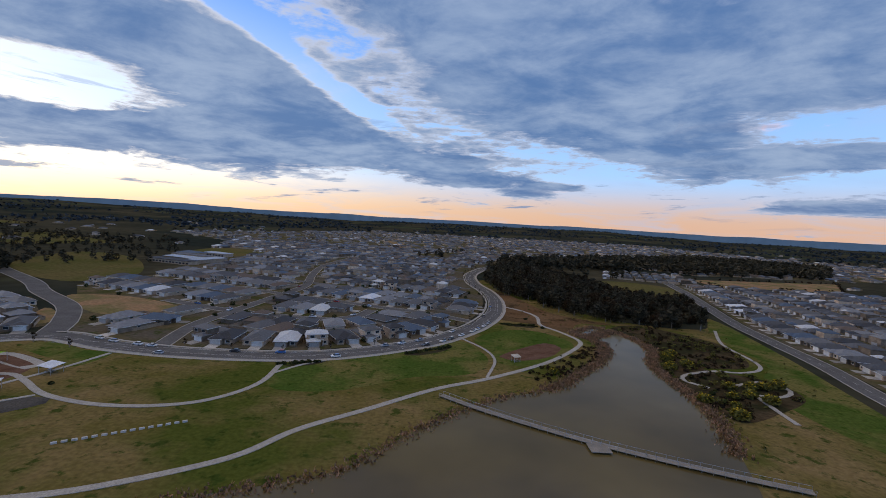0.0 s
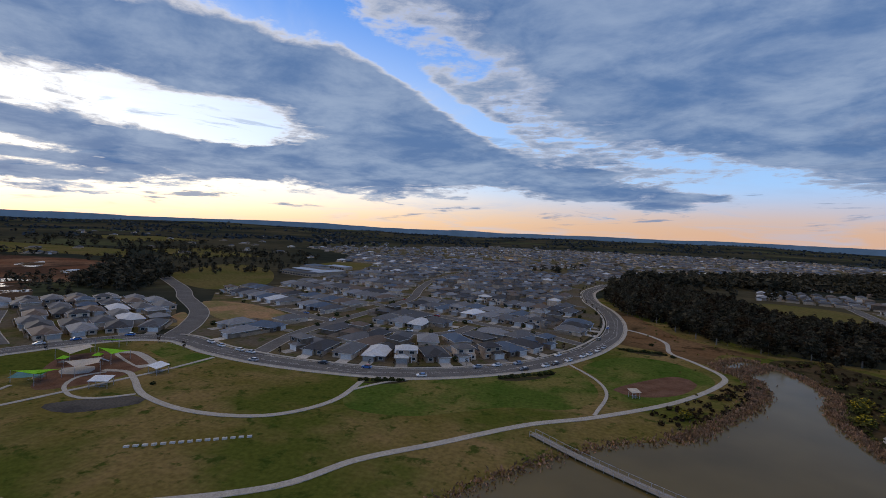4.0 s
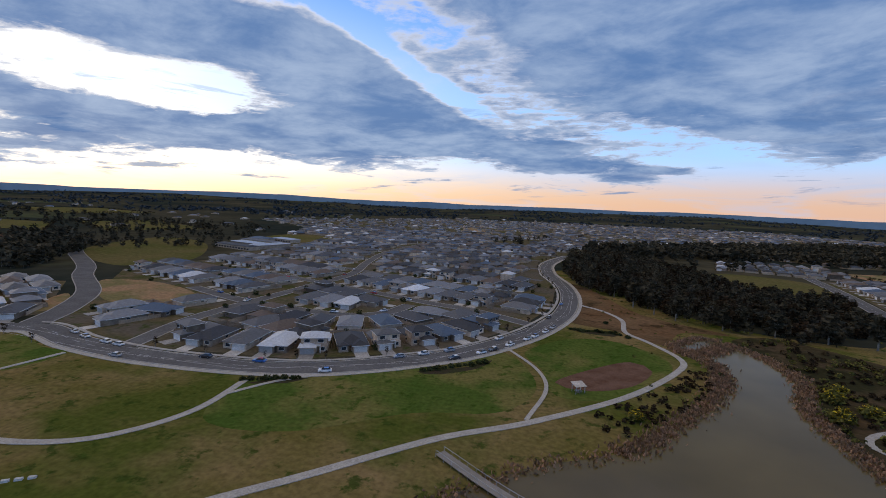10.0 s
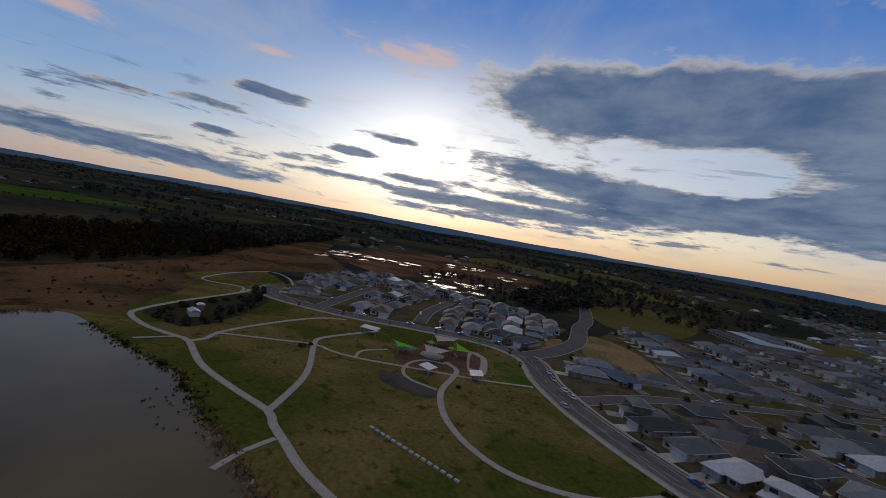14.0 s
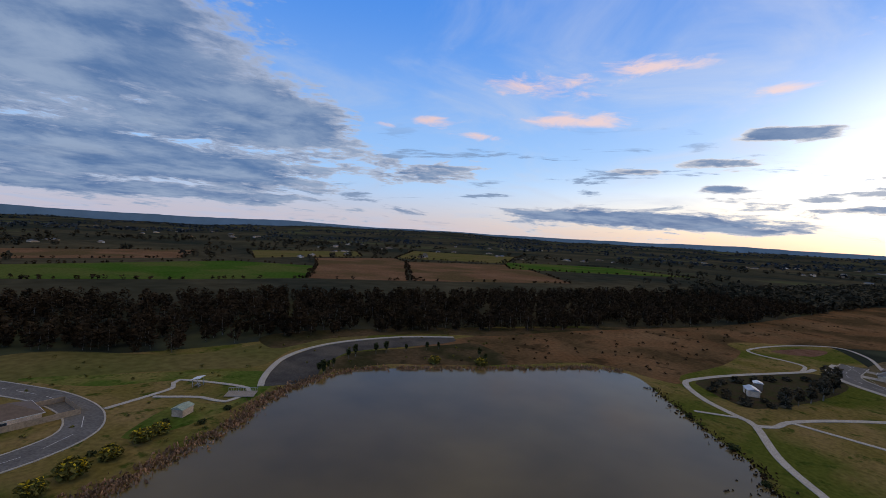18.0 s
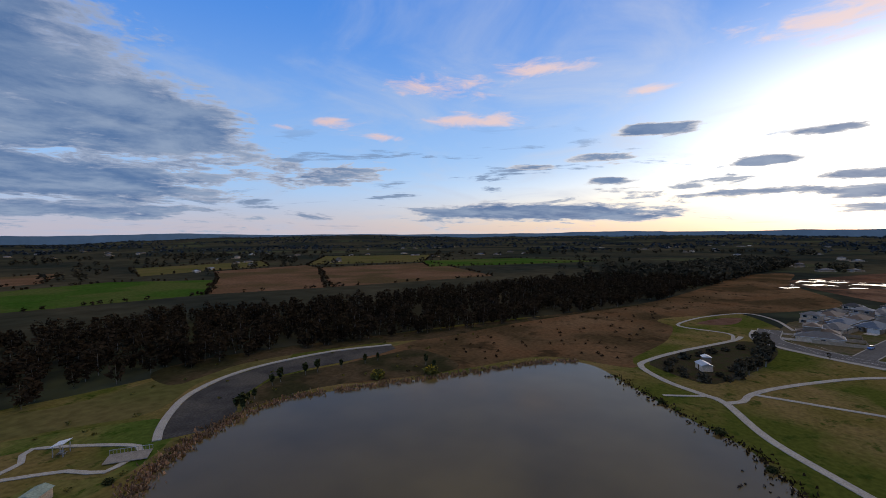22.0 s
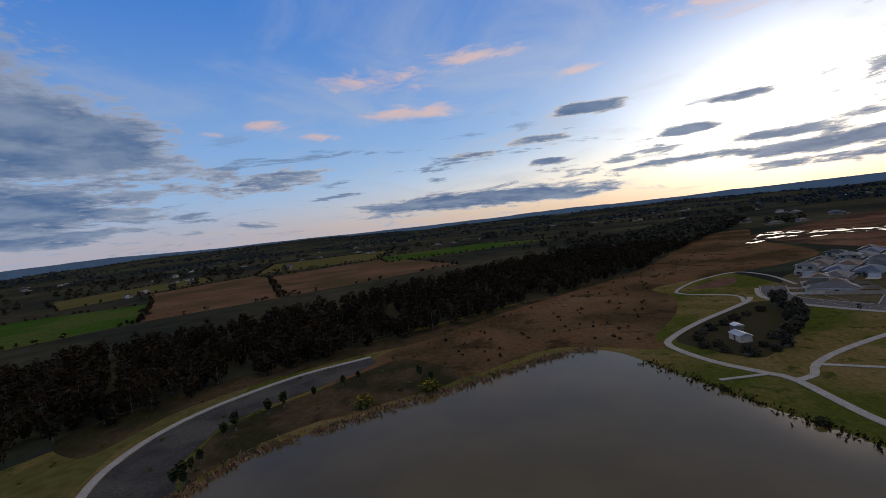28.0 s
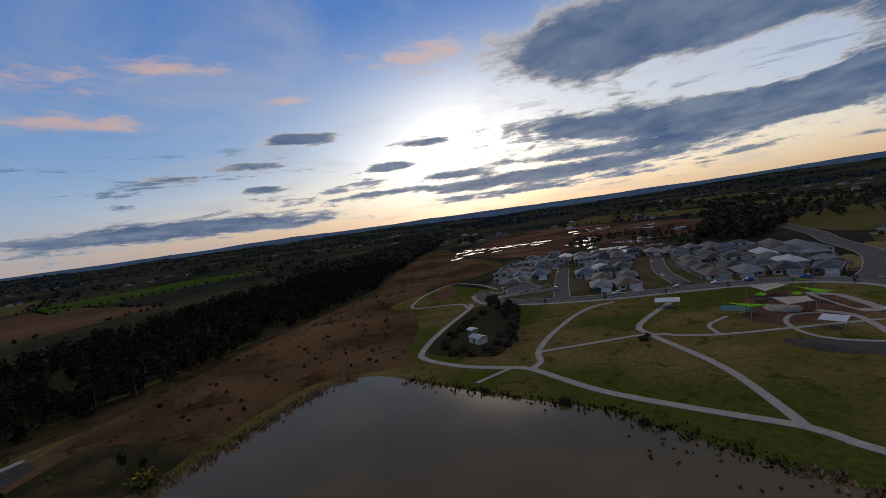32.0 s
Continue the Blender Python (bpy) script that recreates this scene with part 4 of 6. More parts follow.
def footpath(pts, width=2.4, label="pale concrete footpath across grass"):
    global path_level
    path_level += 0.004
    tagged(ribbon("pavement", pts, width, path_level, M_PATH, 0.14), label, "path", kind="structure")


def side(pts, off):
    c = spline(pts)
    return c + normals(c) * off


def near_line(x, y, line, d):
    return np.min(np.hypot(line[:, 0] - x, line[:, 1] - y)) < d


def lines(pts, offset, dash, gap, width=0.16, z=0.126, label="white painted road line"):
    c = side(pts, offset)
    b = Build()
    seg = np.concatenate([[0], np.cumsum(np.linalg.norm(np.diff(c, axis=0), axis=1))])
    s = 0.0
    while s + dash < seg[-1]:
        a = np.array([np.interp(s, seg, c[:, 0]), np.interp(s, seg, c[:, 1])])
        e = np.array([np.interp(s + dash, seg, c[:, 0]), np.interp(s + dash, seg, c[:, 1])])
        t = (e - a) / (np.linalg.norm(e - a) + 1e-9)
        n = np.array([-t[1], t[0]]) * width / 2
        b.add([(*(a - n), z), (*(e - n), z), (*(e + n), z), (*(a + n), z)], [(0, 1, 2, 3)])
        s += dash + gap
    tagged(b.done("road_marking", M_LINE), label, "road marking", kind="structure")


tagged(sheet("park_lawn", PARK, 0.03, M_GRASS, 0.02), "patchy brown and green winter park grass", "grass", kind="structure")
tagged(sheet("yards", SUBURB_NORTH, 0.02, M_SOIL, 0.015, smoothed=False), "bare soil and small lawns between houses", "yards", kind="structure")
tagged(sheet("yards", SUBURB_WEST, 0.045, M_SOIL, 0.015, smoothed=False), "bare soil and small lawns between houses", "yards", kind="structure")
tagged(sheet("yards", SUBURB_EAST, 0.02, M_SOIL, 0.015, smoothed=False), "bare soil and small lawns between houses", "yards", kind="structure")
tagged(sheet("yards", SUBURB_FAR, 0.015, M_SOIL, 0.01, smoothed=False), "bare soil and small lawns between far houses", "yards", kind="structure")
water = tagged(sheet("water", LAKE, 0.07, M_WATER, 0.03), "still murky brown lake water", "lake", kind="structure")
field_level = 0.046
for nm, pts, mat, z, lab, cat in PATCHES:
    if cat == "field":
        field_level += 0.004
        z = field_level
    tagged(sheet(nm, pts, z, mat, 0.012, smoothed=cat != "field"), lab, cat, kind="structure")

street(MAIN_ROAD, 10.5)
street(ENTRY_ROAD, 11)
for pts in SIDE_STREETS:
    street(pts, 7.5)
street(EAST_ROAD, 10)
street(EAST_CLOSE, 8.5)
footpath(side(MAIN_ROAD, -6.9)[2:-40], 2.0, "pale concrete footpath beside the curved street")
footpath(side(MAIN_ROAD, 7.4)[60:-40], 1.5, "narrow concrete footpath in front of houses")
for pts, w in PATHS:
    footpath(pts, w * 0.85)
lines(MAIN_ROAD, 0, 5, 4)
lines(MAIN_ROAD, 2.9, 60, 0.5, 0.13)
lines(MAIN_ROAD, -2.9, 60, 0.5, 0.13)
lines(EAST_ROAD, 0, 5, 5, z=0.156)
lines(EAST_CLOSE, 0, 8, 4, z=0.16)
main_line, entry_line, east_line = spline(MAIN_ROAD), spline(ENTRY_ROAD), spline(EAST_ROAD)
street_lines = [spline(p) for p in SIDE_STREETS]


# ---- houses ----
def window(parent, x0, x1, y, z0, z1, axis="y"):
    b = Build()
    t = 0.09
    if axis == "y":
        for q in ((x0, x0 + t, z0, z1), (x1 - t, x1, z0, z1), (x0 + t, x1 - t, z0, z0 + t), (x0 + t, x1 - t, z1 - t, z1)):
            b.box(q[0], q[1], y - 0.06, y + 0.04, q[2], q[3])
        w = b.done("window", M_TRIM, parent, "white window frame")
        Build().box(x0 + t, x1 - t, y - 0.03, y + 0.03, z0 + t, z1 - t).done("pane", M_GLASS, w)
    else:
        for q in ((x0, x0 + t, z0, z1), (x1 - t, x1, z0, z1), (x0 + t, x1 - t, z0, z0 + t), (x0 + t, x1 - t, z1 - t, z1)):
            b.box(y - 0.06, y + 0.06, q[0], q[1], q[2], q[3])
        w = b.done("window", M_TRIM, parent, "white window frame")
        Build().box(y - 0.04, y + 0.04, x0 + t, x1 - t, z0 + t, z1 - t).done("pane", M_GLASS, w)


def house(kind, w, d, two=False, flip=False, light=False):
    """The front faces -y; the origin lies at the middle of the front wall."""
    h = thing("house", kind, "house", "houses of the estate")
    s = -1 if flip else 1
    gx = sorted((s * (w / 2 - 5.8), s * w / 2))
    wall = Build().box(-w / 2, w / 2, 1.6, d, 0, 2.7).box(gx[0], gx[1], -0.6, 1.6, 0, 2.7)
    roof = Build()
    if two:
        wall.box(-w / 2 + 0.4, w / 2 - 0.4, 2.2, d * 0.55, 2.7, 5.5)
        roof.hip(-w / 2 - 0.1, w / 2 + 0.1, 1.7, d * 0.55 + 0.5, 5.5, 0.42).hip(-w / 2 - 0.45, w / 2 + 0.45, d * 0.55 - 2, d + 0.45, 2.7, 0.4)
        roof.hip(gx[0] - 0.4, gx[1] + 0.4, -1.1, 4.4, 2.7, 0.36)
    else:
        roof.hip(-w / 2 - 0.5, w / 2 + 0.5, 1.1, d + 0.5, 2.7, 0.42).hip(gx[0] - 0.4, gx[1] + 0.4, -1.2, 6.5, 2.72, 0.42)
        ex = sorted((-s * (w / 2 - 3.6), -s * w / 2))
        wall.box(ex[0], ex[1], 0.6, 1.6, 0, 2.7)
        roof.hip(ex[0] - 0.4, ex[1] + 0.4, 0.1, 5.0, 2.71, 0.42)
    wall.done("wall", M_WALL, h)
    roof.done("roof", M_WHITE if light else M_ROOF, h)
    gut = Build()
    y0, y1, z = (1.7, d * 0.55 + 0.5, 5.5) if two else (1.1, d + 0.5, 2.7)
    e = w / 2 + (0.1 if two else 0.5)
    gut.box(-e - 0.1, -e, y0 - 0.1, y1 + 0.1, z - 0.16, z + 0.03).box(e, e + 0.1, y0 - 0.1, y1 + 0.1, z - 0.16, z + 0.03).box(-e, e, y1, y1 + 0.1, z - 0.16, z + 0.03)
    fy = -1.2 if not two else -1.1
    gut.box(gx[0] - 0.5, gx[1] + 0.5, fy - 0.1, fy, 2.52, 2.75)
    gut.done("gutter", M_TRIM, h, "white gutter")
    gm = (gx[0] + gx[1]) / 2
    g = Build().box(gm - 2.4, gm + 2.4, -0.66, -0.58, 0.05, 2.2)
    for i in range(4):
        g.box(gm - 2.3, gm + 2.3, -0.69, -0.66, 0.12 + i * 0.52, 0.55 + i * 0.52)
    g.done("garage_door", M_GARAGE, h)
    dx = gx[0] - 1.0 if s > 0 else gx[1] + 1.0
    dr = Build().box(dx - 0.5, dx + 0.5, 1.54, 1.62, 0.05, 2.1).done("door", M_TIMBER, h)
    Build().box(dx + 0.32, dx + 0.38, 1.5, 1.54, 1.0, 1.15).done("handle", M_STEEL, dr)
    wx = -s * (w / 2 - 1.9)
    window(h, wx - 1.0, wx + 1.0, 0.6 if not two else 1.6, 0.8, 2.2)
    if two:
        window(h, -w / 2 + 1.4, -w / 2 + 3.6, 2.2, 3.6, 5.0)
        window(h, w / 2 - 3.6, w / 2 - 1.4, 2.2, 3.6, 5.0)
        if kind.count("balcony"):
            bal = Build().box(-2.6, 2.6, 0.9, 2.2, 2.75, 2.9).box(-2.6, -2.3, 0.95, 1.25, 0, 2.75).box(2.3, 2.6, 0.95, 1.25, 0, 2.75)
            for i in range(14):
                bal.box(-2.6 + i * 0.4, -2.56 + i * 0.4, 0.92, 0.97, 2.9, 3.8)
            bal.box(-2.6, 2.6, 0.9, 0.99, 3.8, 3.88).done("balcony", M_TRIM, h)
    window(h, d * 0.5, d * 0.5 + 1.8, w / 2, 0.9, 2.1, "x")
    window(h, d * 0.35, d * 0.35 + 1.8, -w / 2, 0.9, 2.1, "x")
    Build().box(gm - 2.6, gm + 2.6, -6.2, -0.6, 0.0, 0.10).done("driveway", M_DRIVE, h, "concrete driveway")
    fe = Build()
    for x in (-w / 2 - 1.1, w / 2 + 1.06):
        fe.box(x, x + 0.04, 5.5, d + 8, 0, 1.7)
    fe.box(-w / 2 - 1.1, w / 2 + 1.1, d + 8, d + 8.04, 0, 1.7).done("fence", M_FENCE, h, "metal sheet fence")
    return h


kinds = [
    house("single-storey brick house with a dark hipped tile roof", 9.8, 17.5),
    house("single-storey rendered house with a dark hipped tile roof", 10.2, 17, flip=True),
    house("wide single-storey brick house with a grey hipped roof", 11.0, 17),
    house("two-storey rendered house with a hipped tile roof", 9.8, 16.5, two=True),
    house("two-storey house with a white front balcony", 10.0, 16.5, two=True, flip=True),
    house("single-storey house with a pale metal roof", 10.4, 16.5, flip=True, light=True),
]
ODDS = [0.33, 0.27, 0.21, 0.10, 0.08, 0.01]
templates_used = set()
far_spots = []
houses_made = 0
taken = {}


def put_house(x, y, turn, near):
    """The front faces the way that turn gives; far ones go to the joined rows."""
    global houses_made
    c = (x - math.sin(turn) * 9, y + math.cos(turn) * 9)
    cell = (int(c[0] // 14), int(c[1] // 14))
    for i in (-1, 0, 1):
        for j in (-1, 0, 1):
            for p in taken.get((cell[0] + i, cell[1] + j), ()):
                if math.hypot(p[0] - c[0], p[1] - c[1]) < 11.2:
                    return
    taken.setdefault(cell, []).append(c)
    if not near or houses_made >= 330:
        far_spots.append((x, y, turn))
        return
    k = int(rng.choice(len(kinds), p=ODDS))
    m = place(x, y, turn + rng.normal(0, 0.012))
    if k in templates_used:
        copy_thing(kinds[k], m)
    else:
        kinds[k].matrix_basis = m
        templates_used.add(k)
    houses_made += 1


def row_along(pts, off, spacing, lo, hi, near=True, keep=None, setback=0.0):
    c = side(pts, off)
    n = normals(c) * (1 if off > 0 else -1)
    seg = np.concatenate([[0], np.cumsum(np.linalg.norm(np.diff(c, axis=0), axis=1))])
    s = lo
    while s < min(hi, seg[-1]):
        x, y = np.interp(s, seg, c[:, 0]), np.interp(s, seg, c[:, 1])
        nx, ny = np.interp(s, seg, n[:, 0]), np.interp(s, seg, n[:, 1])
        if keep is None or keep(x, y, nx, ny):
            put_house(x, y, math.atan2(ny, nx) - math.pi / 2, near)
        s += spacing * rng.uniform(0.99, 1.05)


def clear_of(x, y, line_list, d):
    return all(not near_line(x, y, l, d) for l in line_list)


U = np.array([math.cos(radians(GRID_TURN)), math.sin(radians(GRID_TURN))])
V = np.array([-U[1], U[0]])
suburb = np.array(SUBURB_NORTH)
gaps = [spline(p, 6.0, True) for p in GAPS]
# front row along the curved street, then the rows of the estate on a turned grid
FRONT_OK = lambda x, y, nx, ny: clear_of(x + nx * 8, y + ny * 8, street_lines + [entry_line], 14)
row_along(MAIN_ROAD, 14.5, 14.4, 212, 480, True, FRONT_OK)
NEAR_OK = lambda x, y, nx, ny: inside(x + nx * 9, y + ny * 9, suburb) and clear_of(x + nx * 9, y + ny * 9, [main_line], 24) and clear_of(x + nx * 9, y + ny * 9, street_lines + [entry_line], 14.0) and not any(inside(x + nx * 9, y + ny * 9, g) for g in gaps)
for st in SIDE_STREETS[1:3]:
    for sd in (12.0, -12.0):
        row_along(st, sd, 12.4, 6, 400, True, NEAR_OK)
row_along(SIDE_STREETS[0], -12.0, 12.4, 90, 190, True, NEAR_OK)
row_along(SIDE_STREETS[0], 12.0, 12.4, 20, 190, True, NEAR_OK)
for k in range(-1, 11):
    for sgn in (-1, 1):
        vv = GRID_V + k * GRID_STEP + sgn * 12.5
        uu = -760.0
        while uu < 560:
            q = U * uu + V * vv
            c = q + V * sgn * 10
            uu += 12.2 * rng.uniform(0.97, 1.05)
            if not inside(c[0], c[1], suburb):
                continue
            if any(inside(c[0], c[1], g) for g in gaps):
                continue
            d_main = np.min(np.hypot(main_line[:, 0] - c[0], main_line[:, 1] - c[1]))
            if d_main < 24 or not clear_of(c[0], c[1], street_lines, 14.5) or not clear_of(c[0], c[1], [entry_line], 20):
                continue
            put_house(q[0], q[1], radians(GRID_TURN) + (0 if sgn > 0 else math.pi), c[1] < 415)
# houses on the lots that the rows left over
for uu in np.arange(-420, 420, 7.0):
    for vv in np.arange(180, 560, 7.0):
        q = U * uu + V * vv
        c = q + V * 9
        if c[1] > 400 or not inside(c[0], c[1], suburb) or any(inside(c[0], c[1], g) for g in gaps):
            continue
        if not clear_of(c[0], c[1], [main_line], 26) or not clear_of(c[0], c[1], street_lines, 16) or not clear_of(c[0], c[1], [entry_line], 20):
            continue
        if all(math.hypot(p[0] - c[0], p[1] - c[1]) > 15.8 for row in taken.values() for p in row):
            k = round((vv - GRID_V) / GRID_STEP)
            if abs(vv + 9 - GRID_V - k * GRID_STEP) > 15:
                put_house(q[0], q[1], radians(GRID_TURN), True)
W_OK = lambda x, y, nx, ny: clear_of(x + nx * 8, y + ny * 8, street_lines + [entry_line], 12)
row_along(MAIN_ROAD, 12.0, 13.2, 6, 190, True, W_OK)
WU = np.array([math.cos(radians(61)), math.sin(radians(61))])
WV = np.array([-WU[1], WU[0]])
for k in range(1, 6):
    for sgn in (-1, 1):
        for uu in np.arange(-260, 300, 12.9):
            q = np.array([-233.0, 124.0]) + WU * uu + WV * (60 * k + 3 + sgn * 9.5)
            c = q + WV * sgn * 9
            if inside(c[0], c[1], SUBURB_WEST) and clear_of(c[0], c[1], [main_line], 34) and clear_of(c[0], c[1], street_lines, 12.5) and clear_of(c[0], c[1], [entry_line], 18):
                put_house(q[0], q[1], radians(61) + (0 if sgn > 0 else math.pi), True)
for uu in np.arange(-200, 300, 6.5):
    for vv in np.arange(20, 240, 6.5):
        q = np.array([-233.0, 124.0]) + WU * uu + WV * vv
        c = q + WV * 9
        if inside(c[0], c[1], SUBURB_WEST) and clear_of(c[0], c[1], [main_line], 30) and clear_of(c[0], c[1], street_lines, 14) and clear_of(c[0], c[1], [entry_line], 18):
            if all(math.hypot(p[0] - c[0], p[1] - c[1]) > 14.2 for row in taken.values() for p in row):
                put_house(q[0], q[1], radians(61), True)
E_OK = lambda x, y, nx, ny: inside(x, y, SUBURB_EAST) and not any(inside(x, y, g) for g in gaps)
for j in range(11):
    row_along(EAST_ROAD, 17.0 + j * 53, 13.0, 0, 900, j == 0, E_OK)
    row_along(EAST_ROAD, 39.5 + j * 53, 13.0, 0, 900, False, E_OK)
far = np.array(SUBURB_FAR)
for x, y in rng.uniform(far.min(0), far.max(0), (3600, 2)):
    if inside(x, y, far) and not inside(x, y, suburb) and not any(inside(x, y, g) for g in gaps):
        far_spots.append((x, y, rng.choice([0, 1.57, 3.14]) + 0.3))
hill = np.array(HILL_HOUSES)
for i in range(12):
    for j in range(6):
        q = np.array([215.0, 575.0]) + U * (i * 14.0) + V * (j * 26.0)
        if inside(q[0], q[1], hill):
            far_spots.append((q[0], q[1], radians(GRID_TURN) + (0 if j % 2 else math.pi)))
for a, r in zip(rng.uniform(0, 6.28, 900), rng.uniform(800, 3300, 900)):
    x, y = r * math.cos(a), r * math.sin(a) + 80
    if noise.noise(Vector((x * 0.002, y * 0.002, 9.0))) > 0.05 and not inside(x, y, far) and not inside(x, y, suburb) and far_height(x, y) < 2:
        far_spots.append((x, y, rng.uniform(0, 6.28)))
for k, h in enumerate(kinds):
    if k not in templates_used:
        h.matrix_basis = place(-60 + 16 * k, 1150, 0)


def far_rows(spots):
    """Joined rows of roofs, walls, fences and driveways, each house a little different."""
    names = ("roof", "wall", "driveway", "fence", "garage_door")
    whole = {n: Build() for n in names}
    for x, y, turn in spots:
        x, y, turn = x + rng.normal(0, 0.5), y + rng.normal(0, 0.5), turn + rng.normal(0, 0.03)
        w, d = rng.uniform(9.4, 11.2), rng.uniform(14, 18)
        c, s = math.cos(turn), math.sin(turn)
        one = {n: Build() for n in names}
        g = float(rng.choice([-1, 1])) * (w / 2 - 2.9)
        if rng.random() < 0.14:
            one["roof"].hip(-w / 2, w / 2, 0, d * 0.7, 5.4, 0.4, 0.15)
            one["wall"].box(-w / 2 + 0.5, w / 2 - 0.5, 0.5, d * 0.7 - 0.5, 0, 5.4)
        else:
            one["roof"].hip(-w / 2, w / 2, 0, d, 2.7, rng.uniform(0.34, 0.46), 0.15)
            if rng.random() < 0.7:
                one["roof"].hip(g - 3, g + 3, -2, 5, 2.72, 0.4, 0.15)
            one["wall"].box(-w / 2 + 0.5, w / 2 - 0.5, 0.5, d - 0.5, 0, 2.7)
            one["wall"].box(g - 2.6, g + 2.6, -1.5, 0.5, 0, 2.7)
        one["garage_door"].box(g - 2.2, g + 2.2, -1.58, -1.5, 0.1, 2.2)
        one["driveway"].box(g - 2.4, g + 2.4, -6.5, -1.6, 0.02, 0.09)
        one["fence"].box(-w / 2 - 0.7, -w / 2 - 0.64, 4, d + 4, 0, 1.7)
        one["fence"].box(-w / 2 - 0.7, w / 2 + 0.7, d + 4, d + 4.06, 0, 1.7)
        for n in names:
            whole[n].add([(x + c * p[0] - s * p[1], y + s * p[0] + c * p[1], p[2]) for p in one[n].v], one[n].f)
    t = thing("house_rows", "rows of distant hipped grey roofs over low walls", "houses")
    t["kind"] = "stuff"
    for n, m in zip(names, (M_ROOFS, M_WALLS, M_DRIVE, M_FENCE, M_GARAGES)):
        tagged(whole[n].done(n, m, t), kind="stuff")


far_rows(far_spots)

# minor streets of the estate grid
for k in range(2, 11):
    run = []
    for uu in np.arange(-760, 560, 8.0):
        q = U * uu + V * (GRID_V + k * GRID_STEP)
        ok = inside(q[0], q[1], suburb) and not any(inside(q[0], q[1], g) for g in gaps)
        if ok:
            run.append(tuple(q))
        if run and (not ok or uu > 545):
            if len(run) > 5:
                tagged(ribbon("road", run, 7.5, 0.11, M_ROAD, 0.09, smoothed=False), "grey asphalt estate street", "road", kind="structure")
            run = []

for pts in PONDS:
    tagged(sheet("water", pts, 0.09, M_POND, 0.02), "bright flooded pond in the earthworks", "pond", kind="structure")


# ---- trees and bushes ----
def blades(points, heights, count, spread, size, flat=0.7, mid=0.62, half=0.36):
    """Loose leaf quads in the crowns over the points."""
    c = np.repeat(points, count, 0)
    hh = np.repeat(heights, count)
    d = rng.normal(0, 1, (len(c), 3))
    d /= np.linalg.norm(d, axis=1)[:, None]
    d *= rng.uniform(0.35, 1.0, (len(c), 1)) ** 0.5
    c = c + d * np.stack([hh * spread, hh * spread, hh * half], 1) + np.stack([0 * hh, 0 * hh, hh * mid], 1)
    a = rng.normal(0, 1, c.shape) * (1, 1, flat)
    b = rng.normal(0, 1, c.shape) * (1, 1, flat)
    s = (size * rng.uniform(0.6, 1.4, len(c)) / 1.6)[:, None]
    a, b = a * s, b * s
    return np.stack([c + a, c + b, c - a, c - b], 1).reshape(-1, 3)


def leaf_mesh(name, v, mat, parent=None):
    n = len(v)
    me = bpy.data.meshes.new(name)
    me.vertices.add(n)
    me.vertices.foreach_set("co", np.ascontiguousarray(v, np.float32).ravel())
    me.loops.add(n)
    me.loops.foreach_set("vertex_index", np.arange(n, dtype=np.int32))
    me.polygons.add(n // 4)
    me.polygons.foreach_set("loop_start", np.arange(0, n, 4, dtype=np.int32))
    me.update(calc_edges=True)
    me.materials.append(mat)
    ob = new(name, me)
    ob.parent = parent
    return ob


def scatter(poly, spacing):
    poly = np.array(poly, float)
    lo, hi = poly.min(0), poly.max(0)
    n = int((hi[0] - lo[0]) * (hi[1] - lo[1]) / spacing ** 2)
    q = rng.uniform(lo, hi, (n, 2))
    return q[inside(q[:, 0], q[:, 1], poly)]


def woodland(name, q, h0, h1, count, size, mat, label, trunks=True, spread=0.26, parent=None):
    h = rng.uniform(h0, h1, len(q))
    p = np.concatenate([q, far_height(q[:, 0], q[:, 1])[:, None]], 1)
    w = thing(name, label, "trees")
    w["kind"] = "stuff"
    tagged(leaf_mesh("crown", blades(p, h, count, spread, size, 0.7, 0.54, 0.47), mat, w), kind="stuff")
    if trunks:
        b = Build()
        for (x, y, z), hh in zip(p, h):
            lean = rng.normal(0, 0.6, 2)
            b.tube((x, y, z), (x + lean[0], y + lean[1], z + hh * 0.75), hh * 0.011, 4, hh * 0.005)
        tagged(b.done("trunk", M_TRUNK, w), kind="stuff")
    return w


ew = scatter(WOODS_EAST, 5.2)
tall = ew[:, 0] < 135
woodland("woods", ew[tall][::3], 9, 15.5, 150, 0.8, M_LEAF, "dark tall eucalypts beside the lake", True, 0.2)
woodland("woods", ew[tall][1::3], 6, 13, 120, 0.8, M_LEAF2, "brown-green wood beside the lake", True, 0.26)
woodland("woods", ew[tall][2::3], 4, 9, 90, 0.8, M_LEAF, "dark understorey of the wood", False, 0.34)
woodland("woods", ew[~tall][::2], 5, 9.5, 130, 0.8, M_LEAF, "lower dark wood beside the lake", True, 0.27)
woodland("woods", ew[~tall][1::2], 4, 8, 110, 0.8, M_LEAF2, "lower brown wood beside the lake", True, 0.3)
edge = scatter(WOODS_SOUTH, 7.0)
nearer = (edge[:, 1] > -300) & (edge[:, 0] > -560)
woodland("woods", edge[nearer], 6, 12, 150, 0.66, M_LEAF2, "dark brown-green riverside wood", True, 0.27)
woodland("woods", edge[~nearer], 10, 16, 30, 2.2, M_LEAF, "dark riverside wood reaching far off", False, 0.3)
woodland("woods", scatter(GROVE_WEST, 9.0), 9, 16, 60, 1.6, M_LEAF, "dark grove beside the earthworks", True)
woodland("woods", scatter(POND_EDGE, 13.0), 4, 9, 40, 1.0, M_LEAF, "low dark trees round the pond", False, 0.35)
